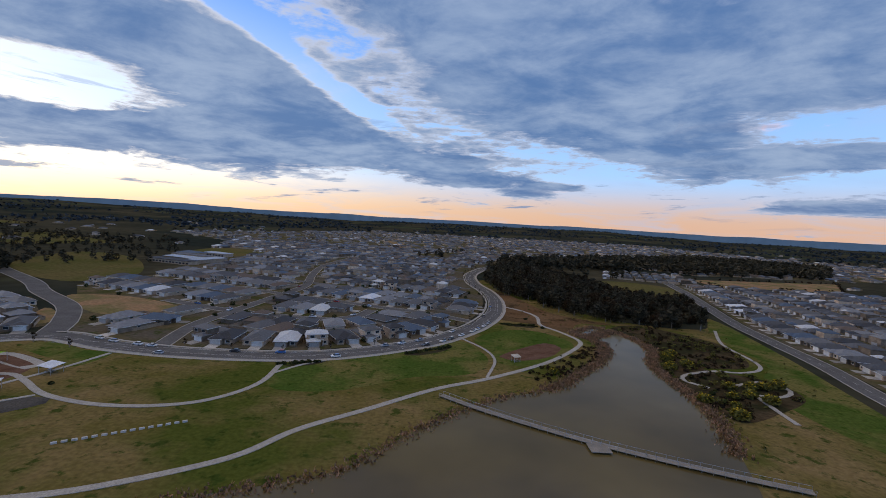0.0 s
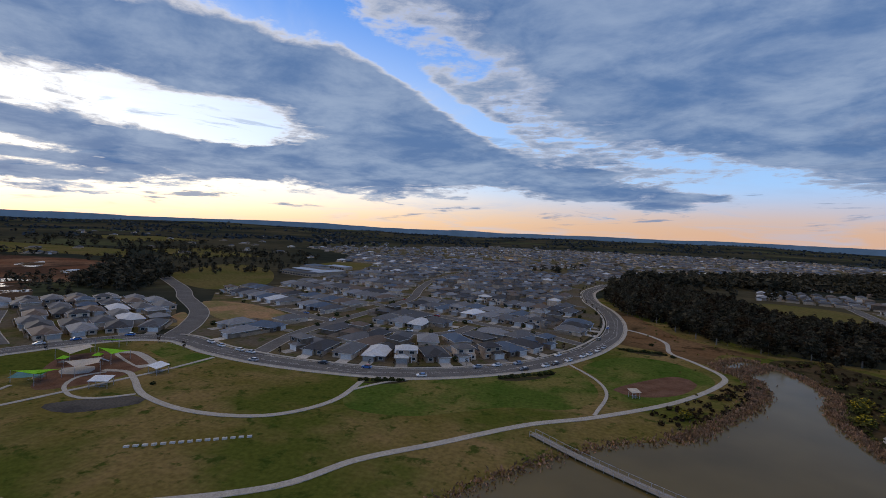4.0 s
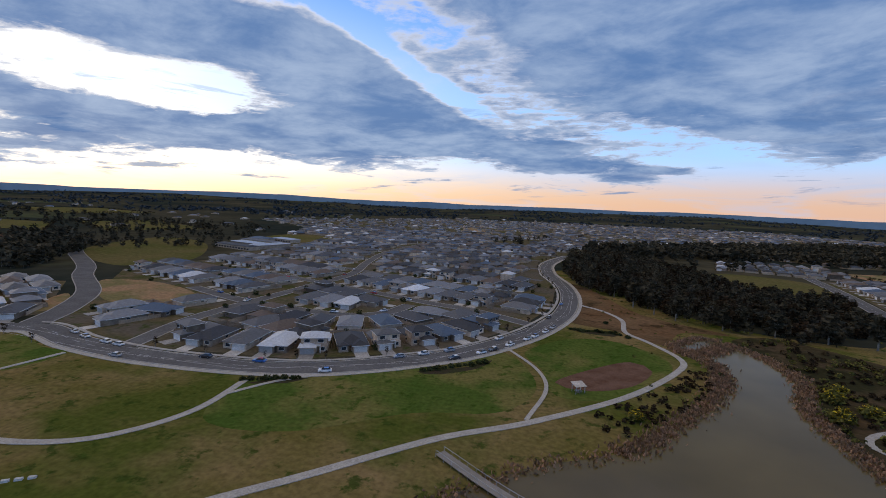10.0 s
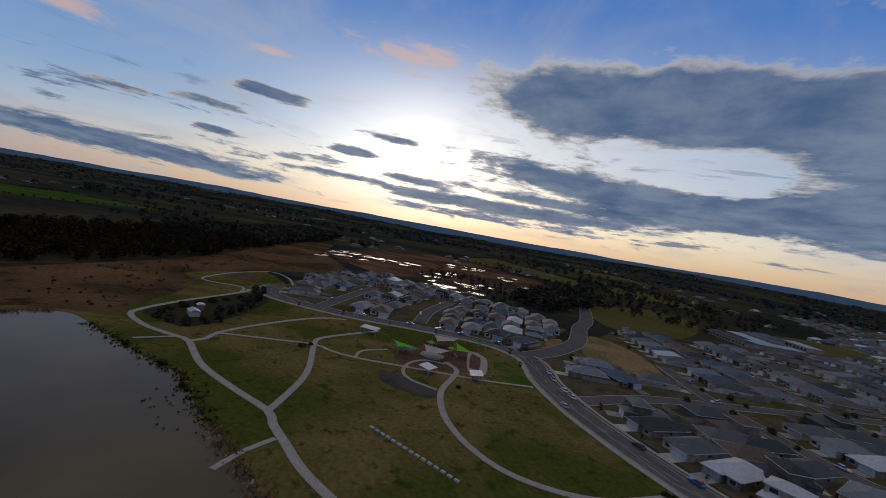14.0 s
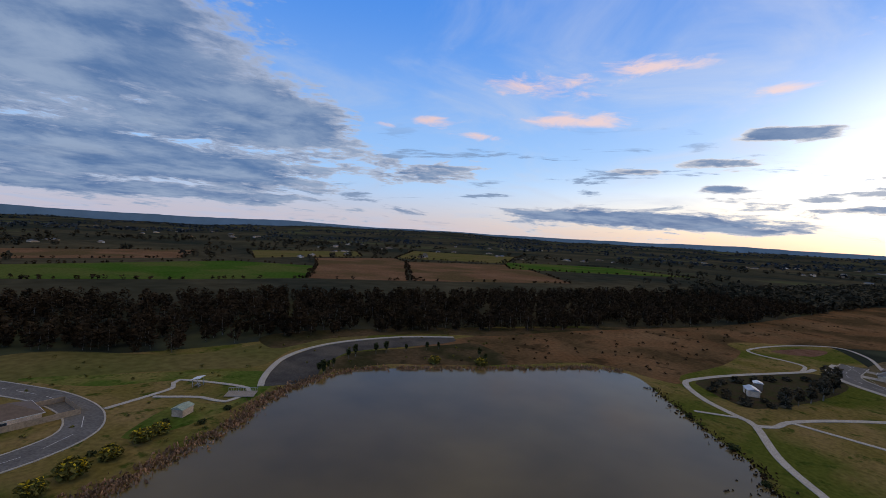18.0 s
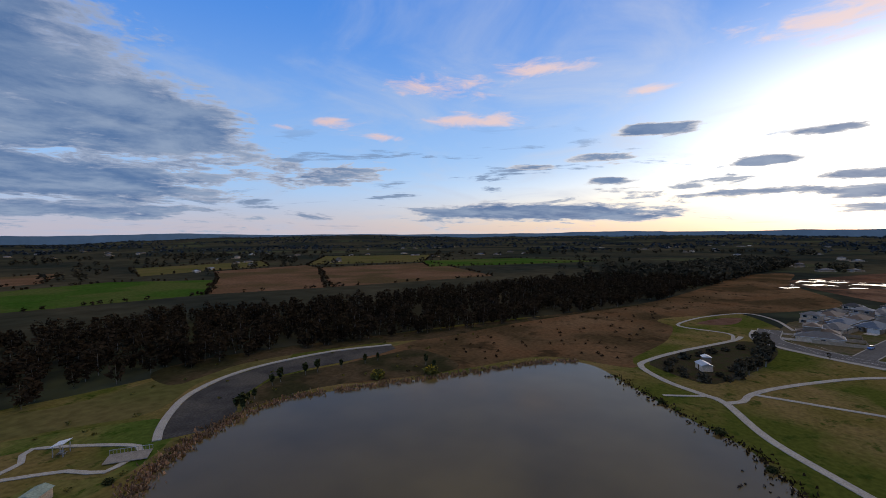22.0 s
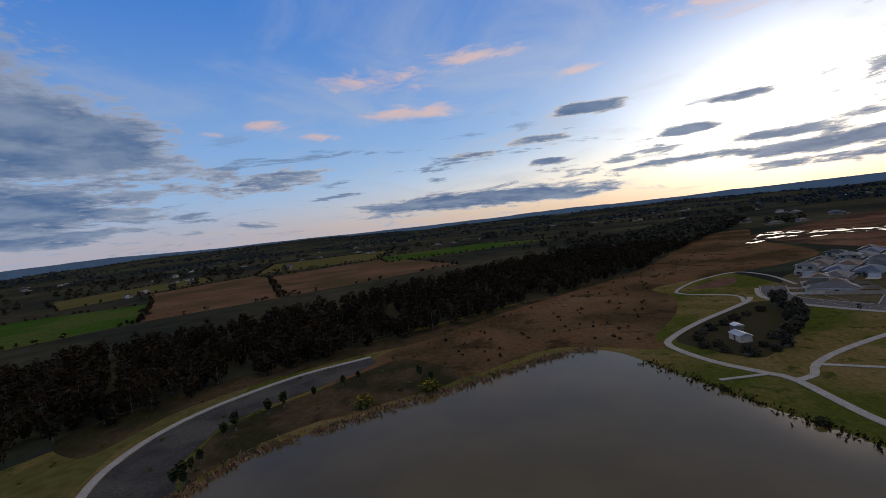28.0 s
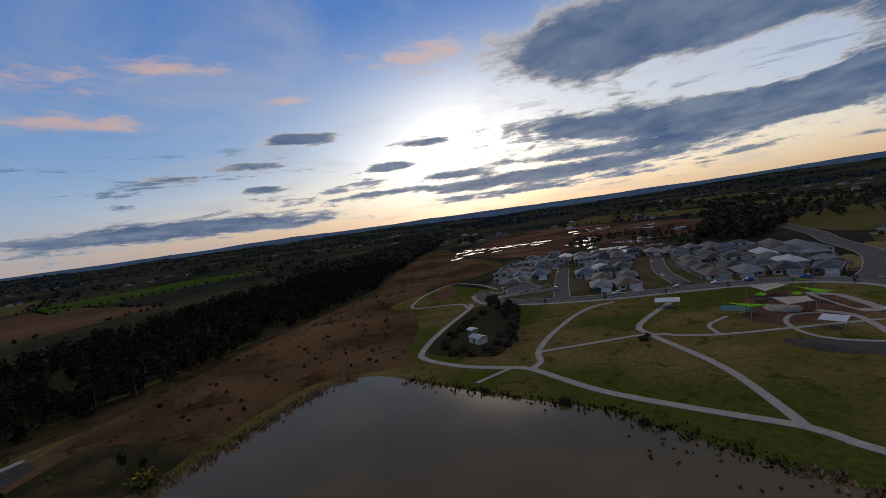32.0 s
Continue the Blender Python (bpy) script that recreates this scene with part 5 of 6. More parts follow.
woodland("woods", scatter([(195.9, 847), (393.9, 705.7), (682.4, 776.7), (971.7, 1100.4), (717.7, 1259.5)], 13), 10, 16, 26, 2.6, M_LEAF, "dark wood between far houses", False, 0.3)
woodland("woods", scatter([(86.9, 670.3), (146.7, 665), (196.2, 693.3), (324, 712.2), (294.2, 801.6), (146.3, 808.1), (102.4, 747.5)], 10), 10, 18, 30, 2.4, M_LEAF, "dark wood between far houses", False, 0.3)
woodland("woods", scatter([(-49.4, 795.9), (10.6, 919.3), (35.9, 907.1), (1, 784.5)], 16), 8, 12, 40, 1.5, M_LEAF, "small dark stand among houses", False, 0.3)
far_q = rng.uniform(-4400, 4400, (30000, 2))
far_r = np.hypot(far_q[:, 0], far_q[:, 1])
patch = np.array([noise.noise(Vector((x * 0.0021, y * 0.0021, 3.0))) + 0.5 * noise.noise(Vector((x * 0.007, y * 0.007, 7.0))) for x, y in far_q])
busy = [np.array(p) for p in (SUBURB_NORTH, SUBURB_FAR, SUBURB_EAST, SUBURB_WEST, PARK)] + [np.array(p[1]) for p in PATCHES if p[5] in ("field", "earth", "oval", "paddock", "wetland")]
ok = (far_r > 480) & (far_r < 4400) & (patch > 0.02)
for p in busy:
    ok &= ~inside(far_q[:, 0], far_q[:, 1], p)
# woods past 1600 m get the leaves with haze in their colour
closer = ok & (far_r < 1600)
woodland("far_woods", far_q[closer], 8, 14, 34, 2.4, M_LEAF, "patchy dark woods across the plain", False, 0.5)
woodland("far_woods", far_q[ok & ~closer], 7, 12, 9, 4.6, M_HAZELEAF, "far dark woods up to the hills", False, 0.7)
belt = []
for p in [q[1] for q in PATCHES if q[5] == "field"]:
    c = np.array(p + [p[0]], float)
    for a, b in zip(c[:-1], c[1:]):
        k = int(np.linalg.norm(b - a) / 5)
        belt += [a + (b - a) * (i / max(k, 1)) + rng.normal(0, 1.0, 2) for i in range(k) if rng.random() < 0.45]
woodland("hedgerow", np.array(belt), 2.2, 4.2, 16, 1.1, M_LEAF2, "dark hedgerow trees between fields", False, 0.5)
mid = scatter([(-699, 900.3), (-434.3, 804.2), (-307.4, 459.8), (-429.6, 417.9), (-875.4, 725)], 22)
mid = mid[~inside(mid[:, 0], mid[:, 1], np.array(OVAL_NORTH)) & ~inside(mid[:, 0], mid[:, 1], np.array(SCHOOL))]
woodland("woods", mid, 5, 10, 60, 1.1, M_LEAF, "scattered dark trees beyond the estate", False, 0.34)


def tree(label, h, spread, count, size, mat, x, y, name="tree", category="tree", group=""):
    t = thing(name, label, category, group)
    b = Build()
    b.tube((0, 0, 0), (0.1, 0.05, h * 0.55), h * 0.028, 6, h * 0.014)
    for i in range(4):
        a = i * 1.6 + 0.4
        b.tube((0.1, 0.05, h * 0.35), (math.cos(a) * h * spread * 0.6, math.sin(a) * h * spread * 0.6, h * 0.7), h * 0.012, 5, h * 0.005)
    b.done("trunk", M_TRUNK, t)
    leaf_mesh("crown", blades(np.zeros((1, 3)), np.array([h]), count, spread, size), mat, t)
    t.matrix_basis = place(x, y, 0)
    return t


def bush(label, h, spread, count, size, mat, x, y, group, accent=None):
    t = thing("bush", label, "bush", group)
    v = blades(np.array([[0, 0, -h * 0.25]]), np.array([h]), count, spread, size)
    leaf_mesh("foliage", v, mat, t)
    if accent is not None:
        fl = leaf_mesh("blossom", blades(np.array([[0, 0, -h * 0.16]]), np.array([h * 1.04]), count // 4, spread * 0.85, size * 0.7), accent, t)
        fl["label"] = "yellow blossom"
    t.matrix_basis = place(x, y, 0)
    return t


def copies(first, spots):
    for x, y in spots:
        m = place(x, y, rng.uniform(0, 6.28)) @ Matrix.Diagonal((*([rng.uniform(0.75, 1.3)] * 3), 1))
        copy_thing(first, m)


# eastern shore: yellow wattles and dark shrubs
gorse = bush("yellow flowering wattle bush on the shore", 4.2, 0.62, 260, 0.55, M_OLIVE, 122.6, 230.8, "wattles on the shore", M_GORSE)
copies(gorse, [(115.7, 222.8), (112.8, 212.8), (119.8, 211.8), (108.8, 205.8), (123, 183.9), (132, 185), (125, 174.9), (146, 188.1), (138, 185), (112.1, 163.8), (102.1, 166.7), (117, 172.8), (129.1, 168.9), (106.1, 152.7), (50.2, 190.7), (-7.1, -45.2), (-14.5, -48.8), (-22.1, -53.3), (-0.7, -41.5), (-26.3, -55), (5.8, -35.7), (-129.2, -54.5), (-143.5, -40)])
shrub = bush("dark green rounded shrub", 1.5, 0.75, 160, 0.32, M_SHRUB, 88.8, 236.8, "shrubs of the park")
copies(shrub, [(126.6, 226.8), (129.8, 214.9), (118.9, 195.8), (132.9, 197), (139, 191), (121, 180.8), (136, 175), (111, 176.8), (143.9, 201.1), (107.1, 160.7), (58.7, 301.3), (64.7, 277.1), (-29.1, -60.9), (-36.4, -55), (-45.3, -60.2), (-11.9, -53.1), (-153.6, 38.1), (-137.4, 53), (-120.6, 62.5), (-132.1, 150.6), (-170.1, 98.7), (-167.3, 95.3)])
copies(shrub, [(40 + 2.0 * i, 282 + rng.normal(0, 1.0)) for i in range(12)])
copies(shrub, [(-66 + 2.2 * i + rng.normal(0, 0.4), 183 + i * 0.9) for i in range(8)])
copies(shrub, [(-15 + 2.2 * i, 208 + i * 1.6 + rng.normal(0, 0.5)) for i in range(10)])
copies(shrub, [tuple(q) for q in side(MAIN_ROAD, -11.5)[230:300:6]])
# the dark garden round the huts
pine = tree("dark bushy evergreen tree in the hut garden", 7.5, 0.26, 240, 0.6, M_LEAF, -251.4, 70.2, group="evergreens of the garden")
copies(pine, [(-255.1, 73.9), (-240.8, 70.5), (-228.1, 70.4), (-215.5, 70.4), (-207.6, 67.1), (-199.8, 63.8), (-191.9, 60.5), (-231.9, 73.1), (-220.2, 67.1)])
low = bush("low dark hedge shrub in mulch", 2.4, 0.85, 150, 0.5, M_LEAF, -191.1, 37.7, "hedge of the garden")
copies(low, [(-186.1, 43.1), (-183, 49.8), (-188.2, 56.8), (-199.7, 37.1), (-205.8, 38.1), (-213.5, 42.4), (-221.1, 47.8), (-228.9, 52.1), (-236.5, 57.5), (-243.9, 63.8), (-186.2, 49.3), (-192.9, 60.6), (-192.6, 42.1), (-202.5, 59.1), (-192.8, 54.5)])
# spit and shore trees
cyp = tree("small dark conical tree on the spit", 4.5, 0.17, 150, 0.4, M_SHRUB, -84.3, -72.6, group="trees on the spit")
copies(cyp, [(-86.4, -72.8), (-89.9, -74.9), (-93.3, -76.5), (-104.7, -82), (-109, -82.9), (-119.2, -81.3), (-124.2, -80.1), (-133, -76.1), (-142.7, -72), (-148.7, -70.1), (-85.1, -70.9), (-150.3, -43.1), (-153.3, -48.8)])
street_tree = tree("thin leafless young street tree", 3.6, 0.2, 50, 0.3, M_LEAF2, -60.8, 205.1, group="street trees")
copies(street_tree, [tuple(q) for q in side(MAIN_ROAD, 8.6)[80:330:7]] + [tuple(q) for q in side(MAIN_ROAD, -9.8)[20:70:8]])
gum = tree("tall eucalypt with a pale trunk", 13, 0.24, 420, 0.8, M_LEAF, 68.1, 407.4, group="eucalypts by the street")
copies(gum, [(60, 430.7), (76.2, 382), (82.3, 351.7), (98.3, 323.2), (116.2, 308.9), (138, 304.7), (157.9, 299.8), (176.1, 297.2), (90.3, 335.4), (64.1, 417.5)])
yard = bush("small garden tree in a yard", 3.2, 0.45, 110, 0.4, M_SHRUB, -40.9, 237.2, "garden trees")
yd = scatter(SUBURB_NORTH, 24)
copies(yard, [tuple(q) for q in yd[yd[:, 1] < 420][:80]])


# ---- reeds along the shore ----
def reeds(name, pts_line, width, density, h, label, mat=M_REED):
    c = pts_line
    n = normals(c)
    k = int(len(c) * density)
    i = rng.integers(0, len(c), k)
    p = c[i] + n[i] * rng.normal(0, width, (k, 1)) + rng.normal(0, 1.2, (k, 2))
    hh = h * rng.uniform(0.5, 1.2, k)
    a = rng.uniform(0, 6.28, k)
    w = rng.uniform(0.12, 0.42, k)
    dx, dy = np.cos(a) * w, np.sin(a) * w
    lean = rng.normal(0, 0.3, (k, 2))
    z0 = np.zeros(k)
    v = np.stack([np.stack([p[:, 0] - dx, p[:, 1] - dy, z0], 1), np.stack([p[:, 0] + dx, p[:, 1] + dy, z0], 1),
                  np.stack([p[:, 0] + dx * 0.5 + lean[:, 0], p[:, 1] + dy * 0.5 + lean[:, 1], hh], 1), np.stack([p[:, 0] - dx * 0.5 + lean[:, 0], p[:, 1] - dy * 0.5 + lean[:, 1], hh], 1)], 1).reshape(-1, 3)
    tagged(leaf_mesh(name, v, mat), label, "reeds", kind="stuff")


ll = lake_line
reeds("reeds", ll[(ll[:, 0] > 84) & (ll[:, 1] > 125)], 1.3, 120, 0.9, "russet dry reeds along the eastern shore")
reeds("reeds", ll[(ll[:, 0] > 40) & (ll[:, 0] < 96) & (ll[:, 1] > 165) & (ll[:, 1] < 272)], 1.5, 120, 0.9, "russet dry reeds on the inlet bank")
reeds("reeds", ll[(ll[:, 1] < -25) & (ll[:, 0] > -80)], 1.2, 110, 0.8, "russet dry reeds along the southern shore")
reeds("reeds", ll[(ll[:, 1] < 5) & (ll[:, 0] < -78)], 1.0, 60, 0.8, "brown reeds along the far bank", M_REED)
reeds("reeds", ll[(ll[:, 0] < -100) & (ll[:, 1] > 20)], 0.9, 30, 0.6, "dark reeds along the western shore", M_LEAF2)
reeds("reeds", ll[(ll[:, 0] > -100) & (ll[:, 0] < 45) & (ll[:, 1] > 60)], 1.0, 50, 0.7, "brown reeds along the park shore", M_REED)
isl = spline([(82.7, 262.9), (90.6, 262.9), (98.5, 268.9), (104.4, 276.8)], 2.0)
reeds("reeds", isl, 1.8, 160, 1.1, "russet reed island in the inlet")
esc = scatter([p for p in PATCHES if p[4].startswith("brown reedy")][0][1], 3.6)
path_e = np.concatenate([spline(PATHS[11][0]), spline(PATHS[12][0])])
esc = esc[[clear_of(x, y, [path_e], 2.6) and not inside(x, y, lake_line) for x, y in esc]]
woodland("scrub", esc[::2], 0.8, 2.2, 40, 0.42, M_LEAF2, "brown scrub on the eastern shore", False, 0.75)
woodland("scrub", esc[1::3], 0.8, 2.6, 40, 0.42, M_OLIVE, "olive scrub on the eastern shore", False, 0.65)
ink = scatter([(45.3, 178.7), (63.1, 196.7), (82.9, 224.8), (88.7, 246.8), (80.8, 240.8), (69, 222.8), (51.2, 202.7), (35.3, 184.7)], 3.2)
woodland("scrub", ink, 0.6, 1.6, 30, 0.4, M_LEAF2, "brown scrub on the inlet bank", False, 0.7)
wq = scatter([(-189.7, 21), (-189, -12.2), (-137, -51.3), (-201.7, -61.8), (-392.1, 13.8), (-521.8, 93.4), (-314.3, 26.7)], 9)
woodland("scrub", wq[:90], 0.5, 1.3, 14, 0.4, M_LEAF2, "low scattered wetland scrub", False, 0.7)
mud = scatter([(-128.8, 58.7), (-104.4, 68.9), (-80.6, 79.4), (-88.9, 66.7), (-113.4, 53.1)], 2.0)
woodland("scrub", mud[::5], 0.25, 0.6, 24, 0.13, M_LEAF2, "dark drowned shrubs at the lake edge", False, 0.6)
tuft = scatter(PARK, 17)
tuft = tuft[~inside(tuft[:, 0], tuft[:, 1], lake_line)]
tuft = tuft[[clear_of(x, y, [main_line], 12) for x, y in tuft]]
tuft = tuft[(tuft[:, 0] > 60) | (tuft[:, 1] < -45)]
woodland("scrub", tuft, 0.5, 1.1, 22, 0.3, M_OLIVE, "low tussocks and scrub in rough grass", False, 0.8)


# ---- cars ----
def car(label):
    t = thing("car", label, "car", "parked cars")
    prof = [(-2.2, 0.35), (-2.25, 0.75), (-1.9, 0.95), (-1.0, 1.0), (0.9, 1.0), (2.0, 0.85), (2.2, 0.6), (2.2, 0.35)]
    b = Build()
    k = len(prof)
    vs = [(s * 0.88, x, z) for s in (-1, 1) for x, z in prof]
    b.add(vs, [(i, i + 1, k + i + 1, k + i) for i in range(k - 1)] + [(k - 1, 0, k, 2 * k - 1), tuple(range(k))[::-1], tuple(range(k, 2 * k))])
    b.done("body", M_CAR, t)
    cab = [(-1.85, 0.98), (-1.35, 1.42), (0.25, 1.45), (1.05, 0.99)]
    g = Build()
    vs = [(s * (0.8 if z < 1.2 else 0.62), x, z) for s in (-1, 1) for x, z in cab]
    g.add(vs, [(0, 1, 5, 4), (2, 3, 7, 6), (3, 0, 4, 7), (3, 2, 1, 0), (4, 5, 6, 7), (1, 2, 6, 5)])
    g.done("cabin_glass", M_GLASS, t, "dark window glass")
    Build().box(-0.6, 0.6, -1.3, 0.2, 1.45, 1.49).done("roof", M_CAR, t)
    for sx in (-1, 1):
        for y in (-1.35, 1.35):
            w = Build().tube((sx * 0.72, y, 0.33), (sx * 0.92, y, 0.33), 0.33, 12).done("wheel", M_RUBBER, t)
            Build().tube((sx * 0.9, y, 0.33), (sx * 0.93, y, 0.33), 0.2, 10).done("rim", M_STEEL, w)
    for sx in (-0.6, 0.6):
        Build().box(sx - 0.2, sx + 0.2, 2.12, 2.21, 0.6, 0.75).done("headlight", M_TRIM, t)
    return t


first_car = car("parked car beside the kerb")
MC = spline(MAIN_ROAD)
MN = normals(MC)
MT = np.arctan2(-MN[:, 0], MN[:, 1])


def park(i, off, flip=0.0):
    m = place(MC[i][0] + MN[i][0] * off, MC[i][1] + MN[i][1] * off, math.atan2(MN[i][1], MN[i][0]) + flip, 0.12)
    return m


def index_at(x, y):
    return int(np.argmin(np.hypot(MC[:, 0] - x, MC[:, 1] - y)))


first_car.matrix_basis = park(index_at(-9.8, 226.9), -4.2)
for x, y, off in ((-24, 214, 4.2), (-16, 220, 4.2), (-6, 228, 4.2), (0, 235, -4.2), (4, 240, -4.2), (9, 247, -4.2), (17, 259, -4.2), (21, 266, -4.2), (25, 274, -4.2), (29, 284, -4.2), (12, 251, 4.2), (-46, 200, -4.0),
                  (-150, 196, 4.2), (-136, 193, 4.2), (-160, 199, 4.2), (-128, 192, 4.2), (-118, 190, -4.2), (-90, 190, 4.2), (-70, 193, 4.2), (-215, 168, 4.2), (-222, 155, 4.2), (-208, 180, 4.2), (-232, 128, 4.2), (-196, 194, 3.9), (36, 300, 4.2), (44, 340, 4.2)):
    copy_thing(first_car, park(index_at(x, y), off))
for pts in SIDE_STREETS:
    c = side(pts, 3.0)
    n = normals(c)
    for i in range(8, len(c) - 4, 9):
        if rng.random() < 0.6 and c[i][1] < 460:
            copy_thing(first_car, place(c[i][0], c[i][1], math.atan2(n[i][1], n[i][0]) + (math.pi if rng.random() < 0.5 else 0), 0.12))


# ---- park things ----
def shelter(label, w, d, h, x, y, turn, mat=M_WHITE):
    t = thing("shelter", label, "shelter", "park shelters")
    for sx in (-1, 1):
        for sy in (-1, 1):
            Build().box(sx * (w / 2 - 0.4) - 0.08, sx * (w / 2 - 0.4) + 0.08, sy * (d / 2 - 0.4) - 0.08, sy * (d / 2 - 0.4) + 0.08, 0, h).done("post", M_STEEL, t)
    Build().add([(-w / 2, -d / 2, h), (w / 2, -d / 2, h), (w / 2, d / 2, h + 0.7), (-w / 2, d / 2, h + 0.7), (-w / 2, -d / 2, h + 0.14), (w / 2, -d / 2, h + 0.14), (w / 2, d / 2, h + 0.84), (-w / 2, d / 2, h + 0.84)],
                [(3, 2, 1, 0), (4, 5, 6, 7), (0, 1, 5, 4), (1, 2, 6, 5), (2, 3, 7, 6), (3, 0, 4, 7)]).done("roof", mat, t)
    Build().box(-w / 4, w / 4, -0.4, 0.4, 0.68, 0.76).box(-0.1, 0.1, -0.3, 0.3, 0, 0.68).done("table", M_DECK, t)
    for s in (-1, 1):
        Build().box(-w / 4, w / 4, s * 0.75 - 0.15, s * 0.75 + 0.15, 0.4, 0.46).box(-0.1, 0.1, s * 0.75 - 0.1, s * 0.75 + 0.1, 0, 0.4).done("bench", M_DECK, t)
    t.matrix_basis = place(x, y, turn)


shelter("white-roofed picnic shelter on posts beside the path", 7, 5, 2.6, -141.2, 161.1, -0.3)
shelter("white-roofed picnic shelter on posts near the playground", 6.5, 4.5, 2.6, -145.4, 142.2, 0.4)
shelter("long pale-roofed shelter at the path's end", 9, 4.5, 2.7, -197.2, 127.4, 0.9)
shelter("small white-roofed shelter inside the lookout loop", 3.5, 3.0, 2.5, -45.9, -85.1, 0.7)
shelter("flat tan shelter in the dog park", 4, 3, 2.3, 36.2, 205.8, 0.5, M_BEIGE)


def sail(label, corners, mat):
    t = thing("shade_sail", label, "shade sail", "playground sails")
    c = [Vector(q) for q in corners]
    k = 8
    vs, fs = [], []
    mid = sum(c, Vector()) / len(c)
    n = len(c)
    if n == 3:
        c.append(c[2])
    for i in range(k + 1):
        for j in range(k + 1):
            u, v = i / k, j / k
            p = c[0] * (1 - u) * (1 - v) + c[1] * u * (1 - v) + c[2] * u * v + c[3] * (1 - u) * v
            e = 16 * u * (1 - u) * v * (1 - v)
            p = p.lerp(mid, 0.10 * (1 - e) * (1 if 0 < i < k or 0 < j < k else 0)) - Vector((0, 0, 0.5 * e))
            vs.append(p)
    low = [q - Vector((0, 0, 0.03)) for q in vs]
    m = len(vs)
    for i in range(k):
        for j in range(k):
            a = i * (k + 1) + j
            fs += [(a, a + k + 1, a + k + 2, a + 1), (m + a + 1, m + a + k + 2, m + a + k + 1, m + a)]
    Build().add(vs + low, fs).done("cloth", mat, t)
    for q in corners:
        Build().tube((q[0], q[1], 0), (q[0], q[1], q[2] + 0.2), 0.09, 8).done("mast", M_STEEL, t)


sail("beige shade sail over the playground", [(-190.4, 157.7, 4.5), (-189.2, 171, 3.6), (-179.2, 165.3, 5.0), (-181.7, 157.2, 3.4)], M_BEIGE)
sail("beige shade sail over the sand pit", [(-170.7, 147.2, 4.6), (-167.4, 159.6, 3.5), (-157.4, 150.9, 4.8), (-162.9, 145.8, 3.3)], M_BEIGE)
sail("lime green shade sail over the slide", [(-177.3, 165.2, 4.8), (-165.9, 170, 3.6), (-164.5, 160.6, 4.6)], M_LIME)
sail("lime green shade sail over play frames", [(-176, 133.8, 4.2), (-166.7, 143.9, 3.2), (-165.4, 134.3, 4.2)], M_LIME)
sail("lime green sail beside the street", [(-195.3, 177.5, 3.6), (-186.1, 185.1, 3.0), (-185.8, 181.1, 3.6)], M_LIME)


def play_frame(label, x, y, turn):
    t = thing("play_frame", label, "play equipment", "playground frames")
    for sx in (-1, 1):
        for sy in (-1, 1):
            Build().tube((sx * 1.2, sy * 1.2, 0), (sx * 1.2, sy * 1.2, 3.0), 0.09, 6).done("post", M_TIMBER, t)
    Build().box(-1.3, 1.3, -1.3, 1.3, 1.4, 1.5).done("platform", M_DECK, t)
    Build().hip(-1.6, 1.6, -1.6, 1.6, 3.0, 0.6, 0.08).done("roof", M_LIME, t, "lime green roof")
    Build().add([(1.3, -0.4, 1.45), (4.2, -0.4, 0.3), (4.2, 0.4, 0.3), (1.3, 0.4, 1.45), (1.3, -0.4, 1.38), (4.2, -0.4, 0.22), (4.2, 0.4, 0.22), (1.3, 0.4, 1.38)], [(0, 1, 2, 3), (7, 6, 5, 4), (0, 4, 5, 1), (3, 2, 6, 7), (1, 5, 6, 2)]).done("slide", M_STEEL, t)
    t.matrix_basis = place(x, y, turn)


play_frame("timber play tower with a steel slide", -173.3, 162, 0.5)
play_frame("timber play tower on bark mulch", -180.6, 154, 2.0)
play_frame("small timber play tower near the green sail", -169.4, 138.7, 3.5)

block = thing("stone_block", "white stone block in a row on the lawn", "block", "row of stone blocks")
Build().box(-0.65, 0.65, -0.35, 0.35, 0, 0.45).box(-0.6, 0.6, -0.3, 0.3, 0.45, 0.5).done("stone", M_BLOCK, block)
turn0 = math.atan2(15.7, 24.9)
for i in range(15):
    m = place(-98.8 + 24.9 * i / 14, 113.1 + 15.7 * i / 14, turn0)
    if i:
        copy_thing(block, m)
    else:
        block.matrix_basis = m


def hut(label, w, d, h, x, y, turn, roof_mat, name="hut"):
    t = thing(name, label, "hut")
    Build().box(-w / 2, w / 2, -d / 2, d / 2, 0, h).done("wall", M_WALL, t)
    Build().add([(-w / 2 - 0.3, -d / 2 - 0.3, h), (w / 2 + 0.3, -d / 2 - 0.3, h), (w / 2 + 0.3, d / 2 + 0.3, h), (-w / 2 - 0.3, d / 2 + 0.3, h), (-w / 2 - 0.3, 0, h + d * 0.22), (w / 2 + 0.3, 0, h + d * 0.22)],
                [(0, 1, 5, 4), (2, 3, 4, 5), (1, 2, 5), (3, 0, 4), (3, 2, 1, 0)]).done("roof", roof_mat, t)
    Build().box(-0.45, 0.45, -d / 2 - 0.05, -d / 2 + 0.02, 0, 2.0).done("door", M_TIMBER, t)
    t.matrix_basis = place(x, y, turn)


hut("white pump hut in a dark garden", 3.0, 3.0, 2.8, -210.2, 50.1, 0.3, M_WHITE)
hut("low grey shed beside a white hut", 6.0, 4.0, 2.3, -199.8, 49.4, 0.4, M_STEEL, "shed")
hut("small green-roofed shed near the shore", 4.4, 3.4, 2.2, -34.6, -64.5, 0.6, M_SHEET, "shed")

# boardwalk across the lake
walkway = [(1.4, 158.7), (16.9, 146.8), (41.2, 131.7), (59.2, 122.7), (81.2, 113.7), (95.2, 108.7)]
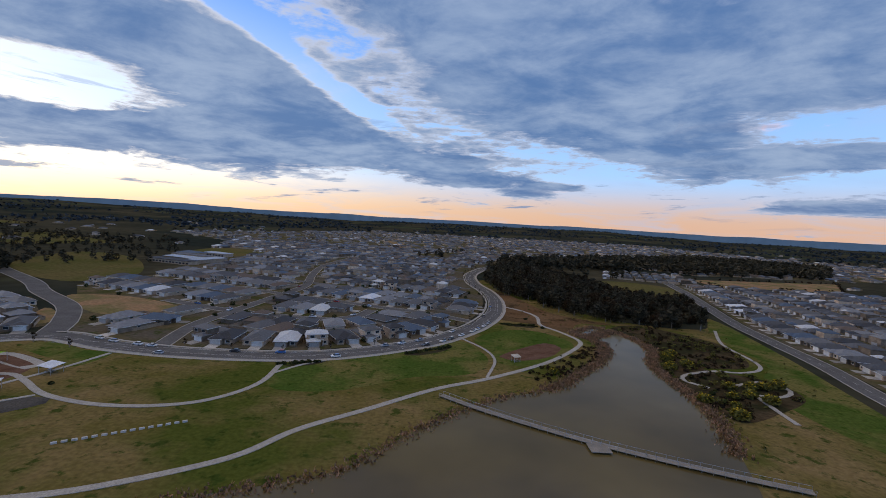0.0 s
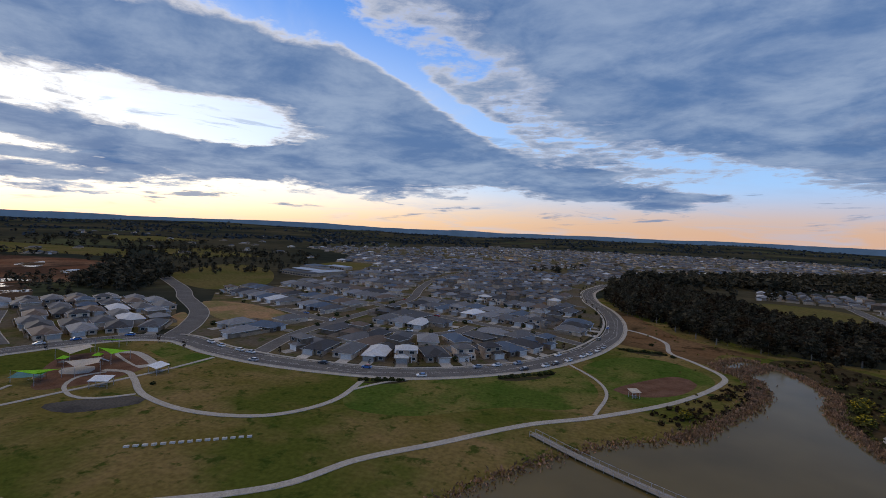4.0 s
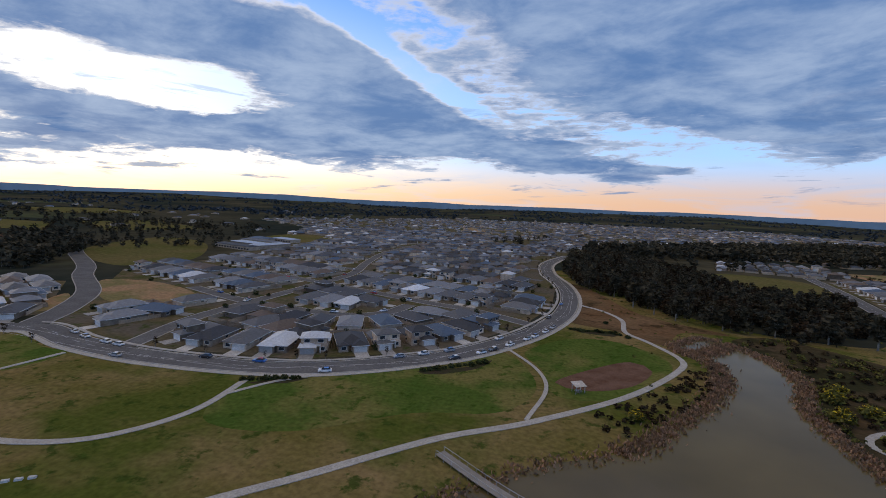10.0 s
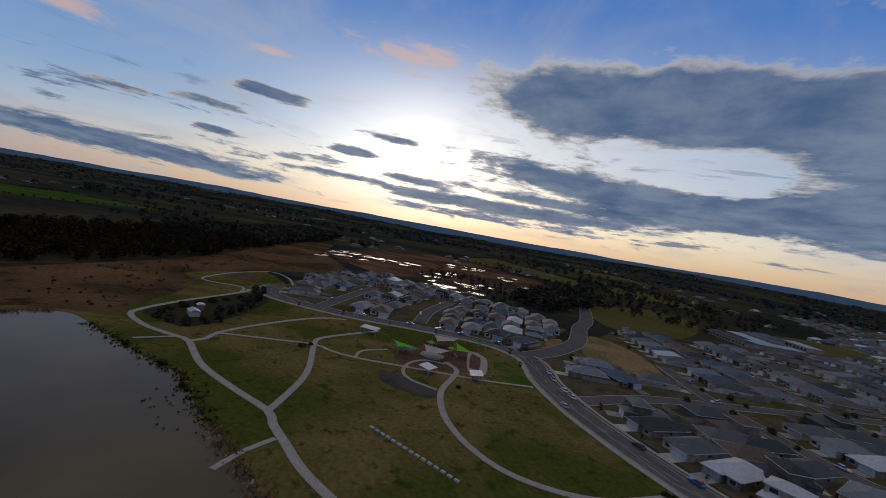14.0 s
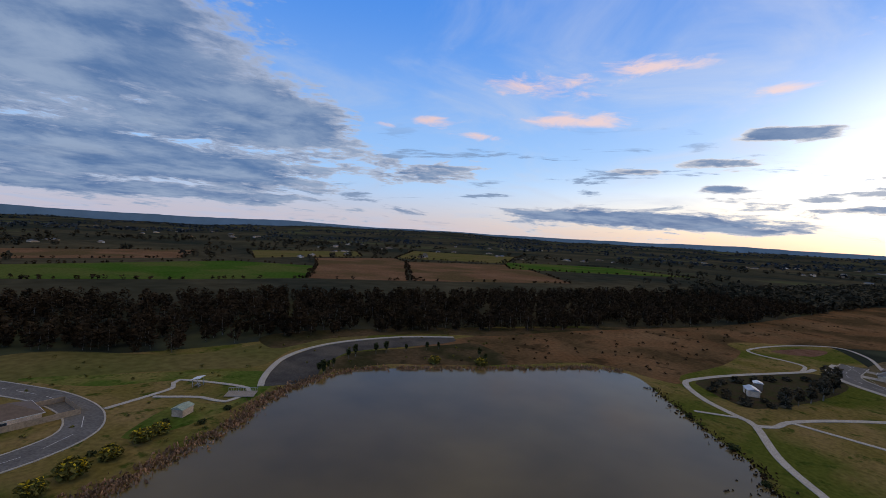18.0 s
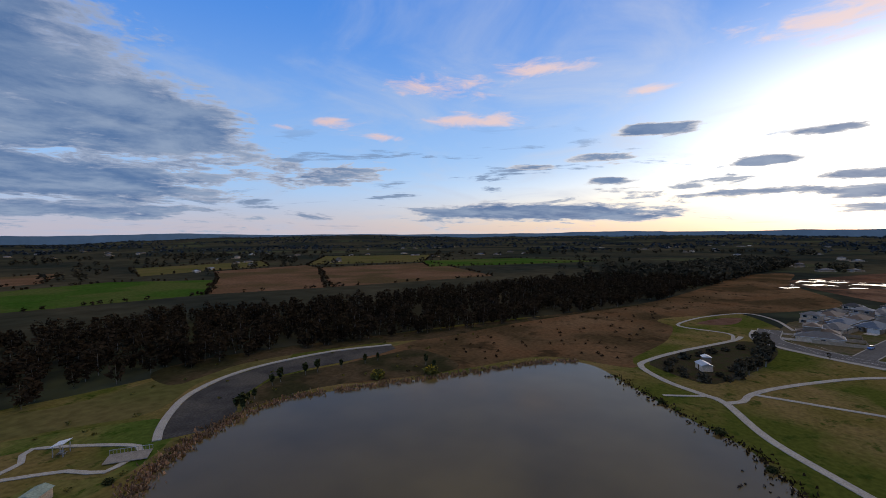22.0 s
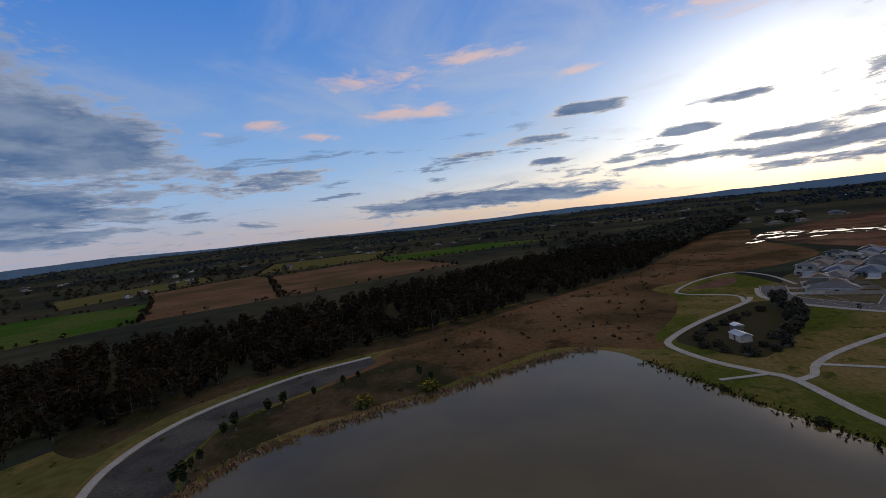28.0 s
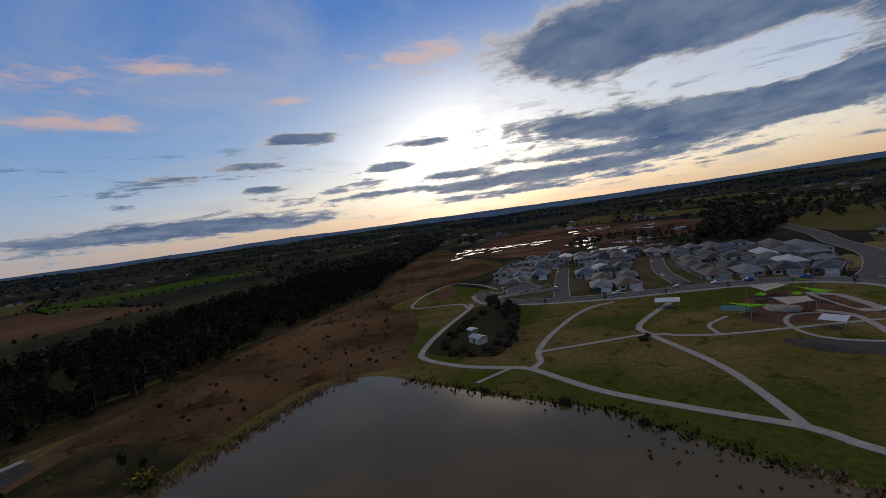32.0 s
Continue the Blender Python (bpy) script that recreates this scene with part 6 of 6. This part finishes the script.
bw = thing("boardwalk", "weathered grey boardwalk on posts across the lake", "boardwalk")
ribbon("deck", walkway, 2.6, 0.75, M_DECK, 0.15, parent=bw)
for off in (-1.25, 1.25):
    ribbon("rail", walkway, 0.08, 1.75, M_STEEL, 0.08, off, bw)
wc = spline(walkway, 2.5)
wn2 = normals(wc)
for i in range(0, len(wc), 1):
    for off in (-1.25, 1.25):
        q = wc[i] + wn2[i] * off
        Build().tube((q[0], q[1], -1.2), (q[0], q[1], 1.75), 0.06, 5).done("post", M_STEEL, bw)
Build().box(44, 50, 123, 128, 0.6, 0.74).done("platform", M_DECK, bw)

# stone-lined spillway with its pale edge
SPILL = [(-62, -72), (-65, -77), (-73, -87), (-85, -98), (-102, -105), (-122, -105.5), (-150, -97), (-173, -81)]
SPILL_BED = SPILL + [(-168.4, -75.3), (-159.1, -75.7), (-140.1, -81.2), (-125.5, -87.1), (-110.3, -90.5), (-93.3, -82.7), (-83.1, -71.7), (-72, -67.1)]
tagged(sheet("spillway", SPILL_BED, 0.095, M_GRAVEL, 0.08, smoothed=False), "dark stone-lined spillway channel", "spillway", kind="structure")
tagged(ribbon("spillway_edge", SPILL, 2.2, 0.3, M_PATH, 0.3, 0.8), "pale concrete edge of the spillway", "wall", kind="structure")
dk = thing("lookout_deck", "grey steel lookout deck over the shore", "deck")
Build().box(-4.5, 4.5, -2.6, 2.6, 0.25, 0.4).done("platform", M_DECK, dk)
for x in np.linspace(-4.5, 4.5, 13):
    Build().box(x - 0.04, x + 0.04, 2.5, 2.6, -0.2, 1.4).done("post", M_STEEL, dk)
Build().box(-4.5, 4.5, 2.5, 2.62, 1.35, 1.45).done("rail", M_STEEL, dk)
dk.matrix_basis = place(-53.2, -69.1, 2.45)

# school and larger buildings behind the estate
def hall(label, w, d, h, x, y, turn, mat):
    t = thing("school_building", label, "building", "school buildings")
    Build().box(-w / 2, w / 2, -d / 2, d / 2, 0, h).done("wall", M_WALL, t)
    Build().hip(-w / 2 - 0.6, w / 2 + 0.6, -d / 2 - 0.6, d / 2 + 0.6, h, 0.18).done("roof", mat, t)
    for i in range(int(w / 5)):
        Build().box(-w / 2 + 2 + i * 5, -w / 2 + 5 + i * 5, -d / 2 - 0.05, -d / 2 + 0.05, 1.0, 2.6).done("window", M_GLASS, t)
    t.matrix_basis = place(x, y, turn)


for i, (x, y, w, d) in enumerate(((-300, 500, 60, 14), (-305, 530, 50, 16), (-310, 560, 60, 14), (-275, 520, 16, 50), (-330, 590, 30, 20), (-300, 600, 36, 16))):
    hall("long low school building with a metal roof", w, d, 4.5, x, y, -0.35, M_STEEL if i % 2 else M_ROOF)
put = copy_thing(kinds[2], place(11.2, -84.6, 1.7))
tarp = thing("tarpaulin", "blue tarpaulin over building materials", "tarpaulin")
Build().hip(-4, 4, -2.5, 2.5, 1.2, 0.3, 1.15).done("cover", M_BLUE, tarp)
tarp.matrix_basis = place(-161.7, 224.7, 0.4)

# ranges beyond the plain, their blue distance haze painted in and glowing
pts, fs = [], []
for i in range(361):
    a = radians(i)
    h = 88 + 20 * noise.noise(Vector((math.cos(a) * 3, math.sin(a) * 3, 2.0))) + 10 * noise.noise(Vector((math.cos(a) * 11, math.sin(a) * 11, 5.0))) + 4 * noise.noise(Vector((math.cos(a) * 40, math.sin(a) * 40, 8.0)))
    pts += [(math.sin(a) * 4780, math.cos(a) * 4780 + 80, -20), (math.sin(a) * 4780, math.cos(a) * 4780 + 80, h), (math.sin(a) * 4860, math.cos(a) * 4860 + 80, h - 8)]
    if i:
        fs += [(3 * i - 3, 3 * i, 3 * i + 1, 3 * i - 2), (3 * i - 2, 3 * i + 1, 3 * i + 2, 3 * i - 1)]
tagged(raw("backdrop", pts, fs, M_HAZE_RANGE, smooth=True), "wooded ranges on the horizon with distance haze painted in blue glow", "hills", kind="structure")
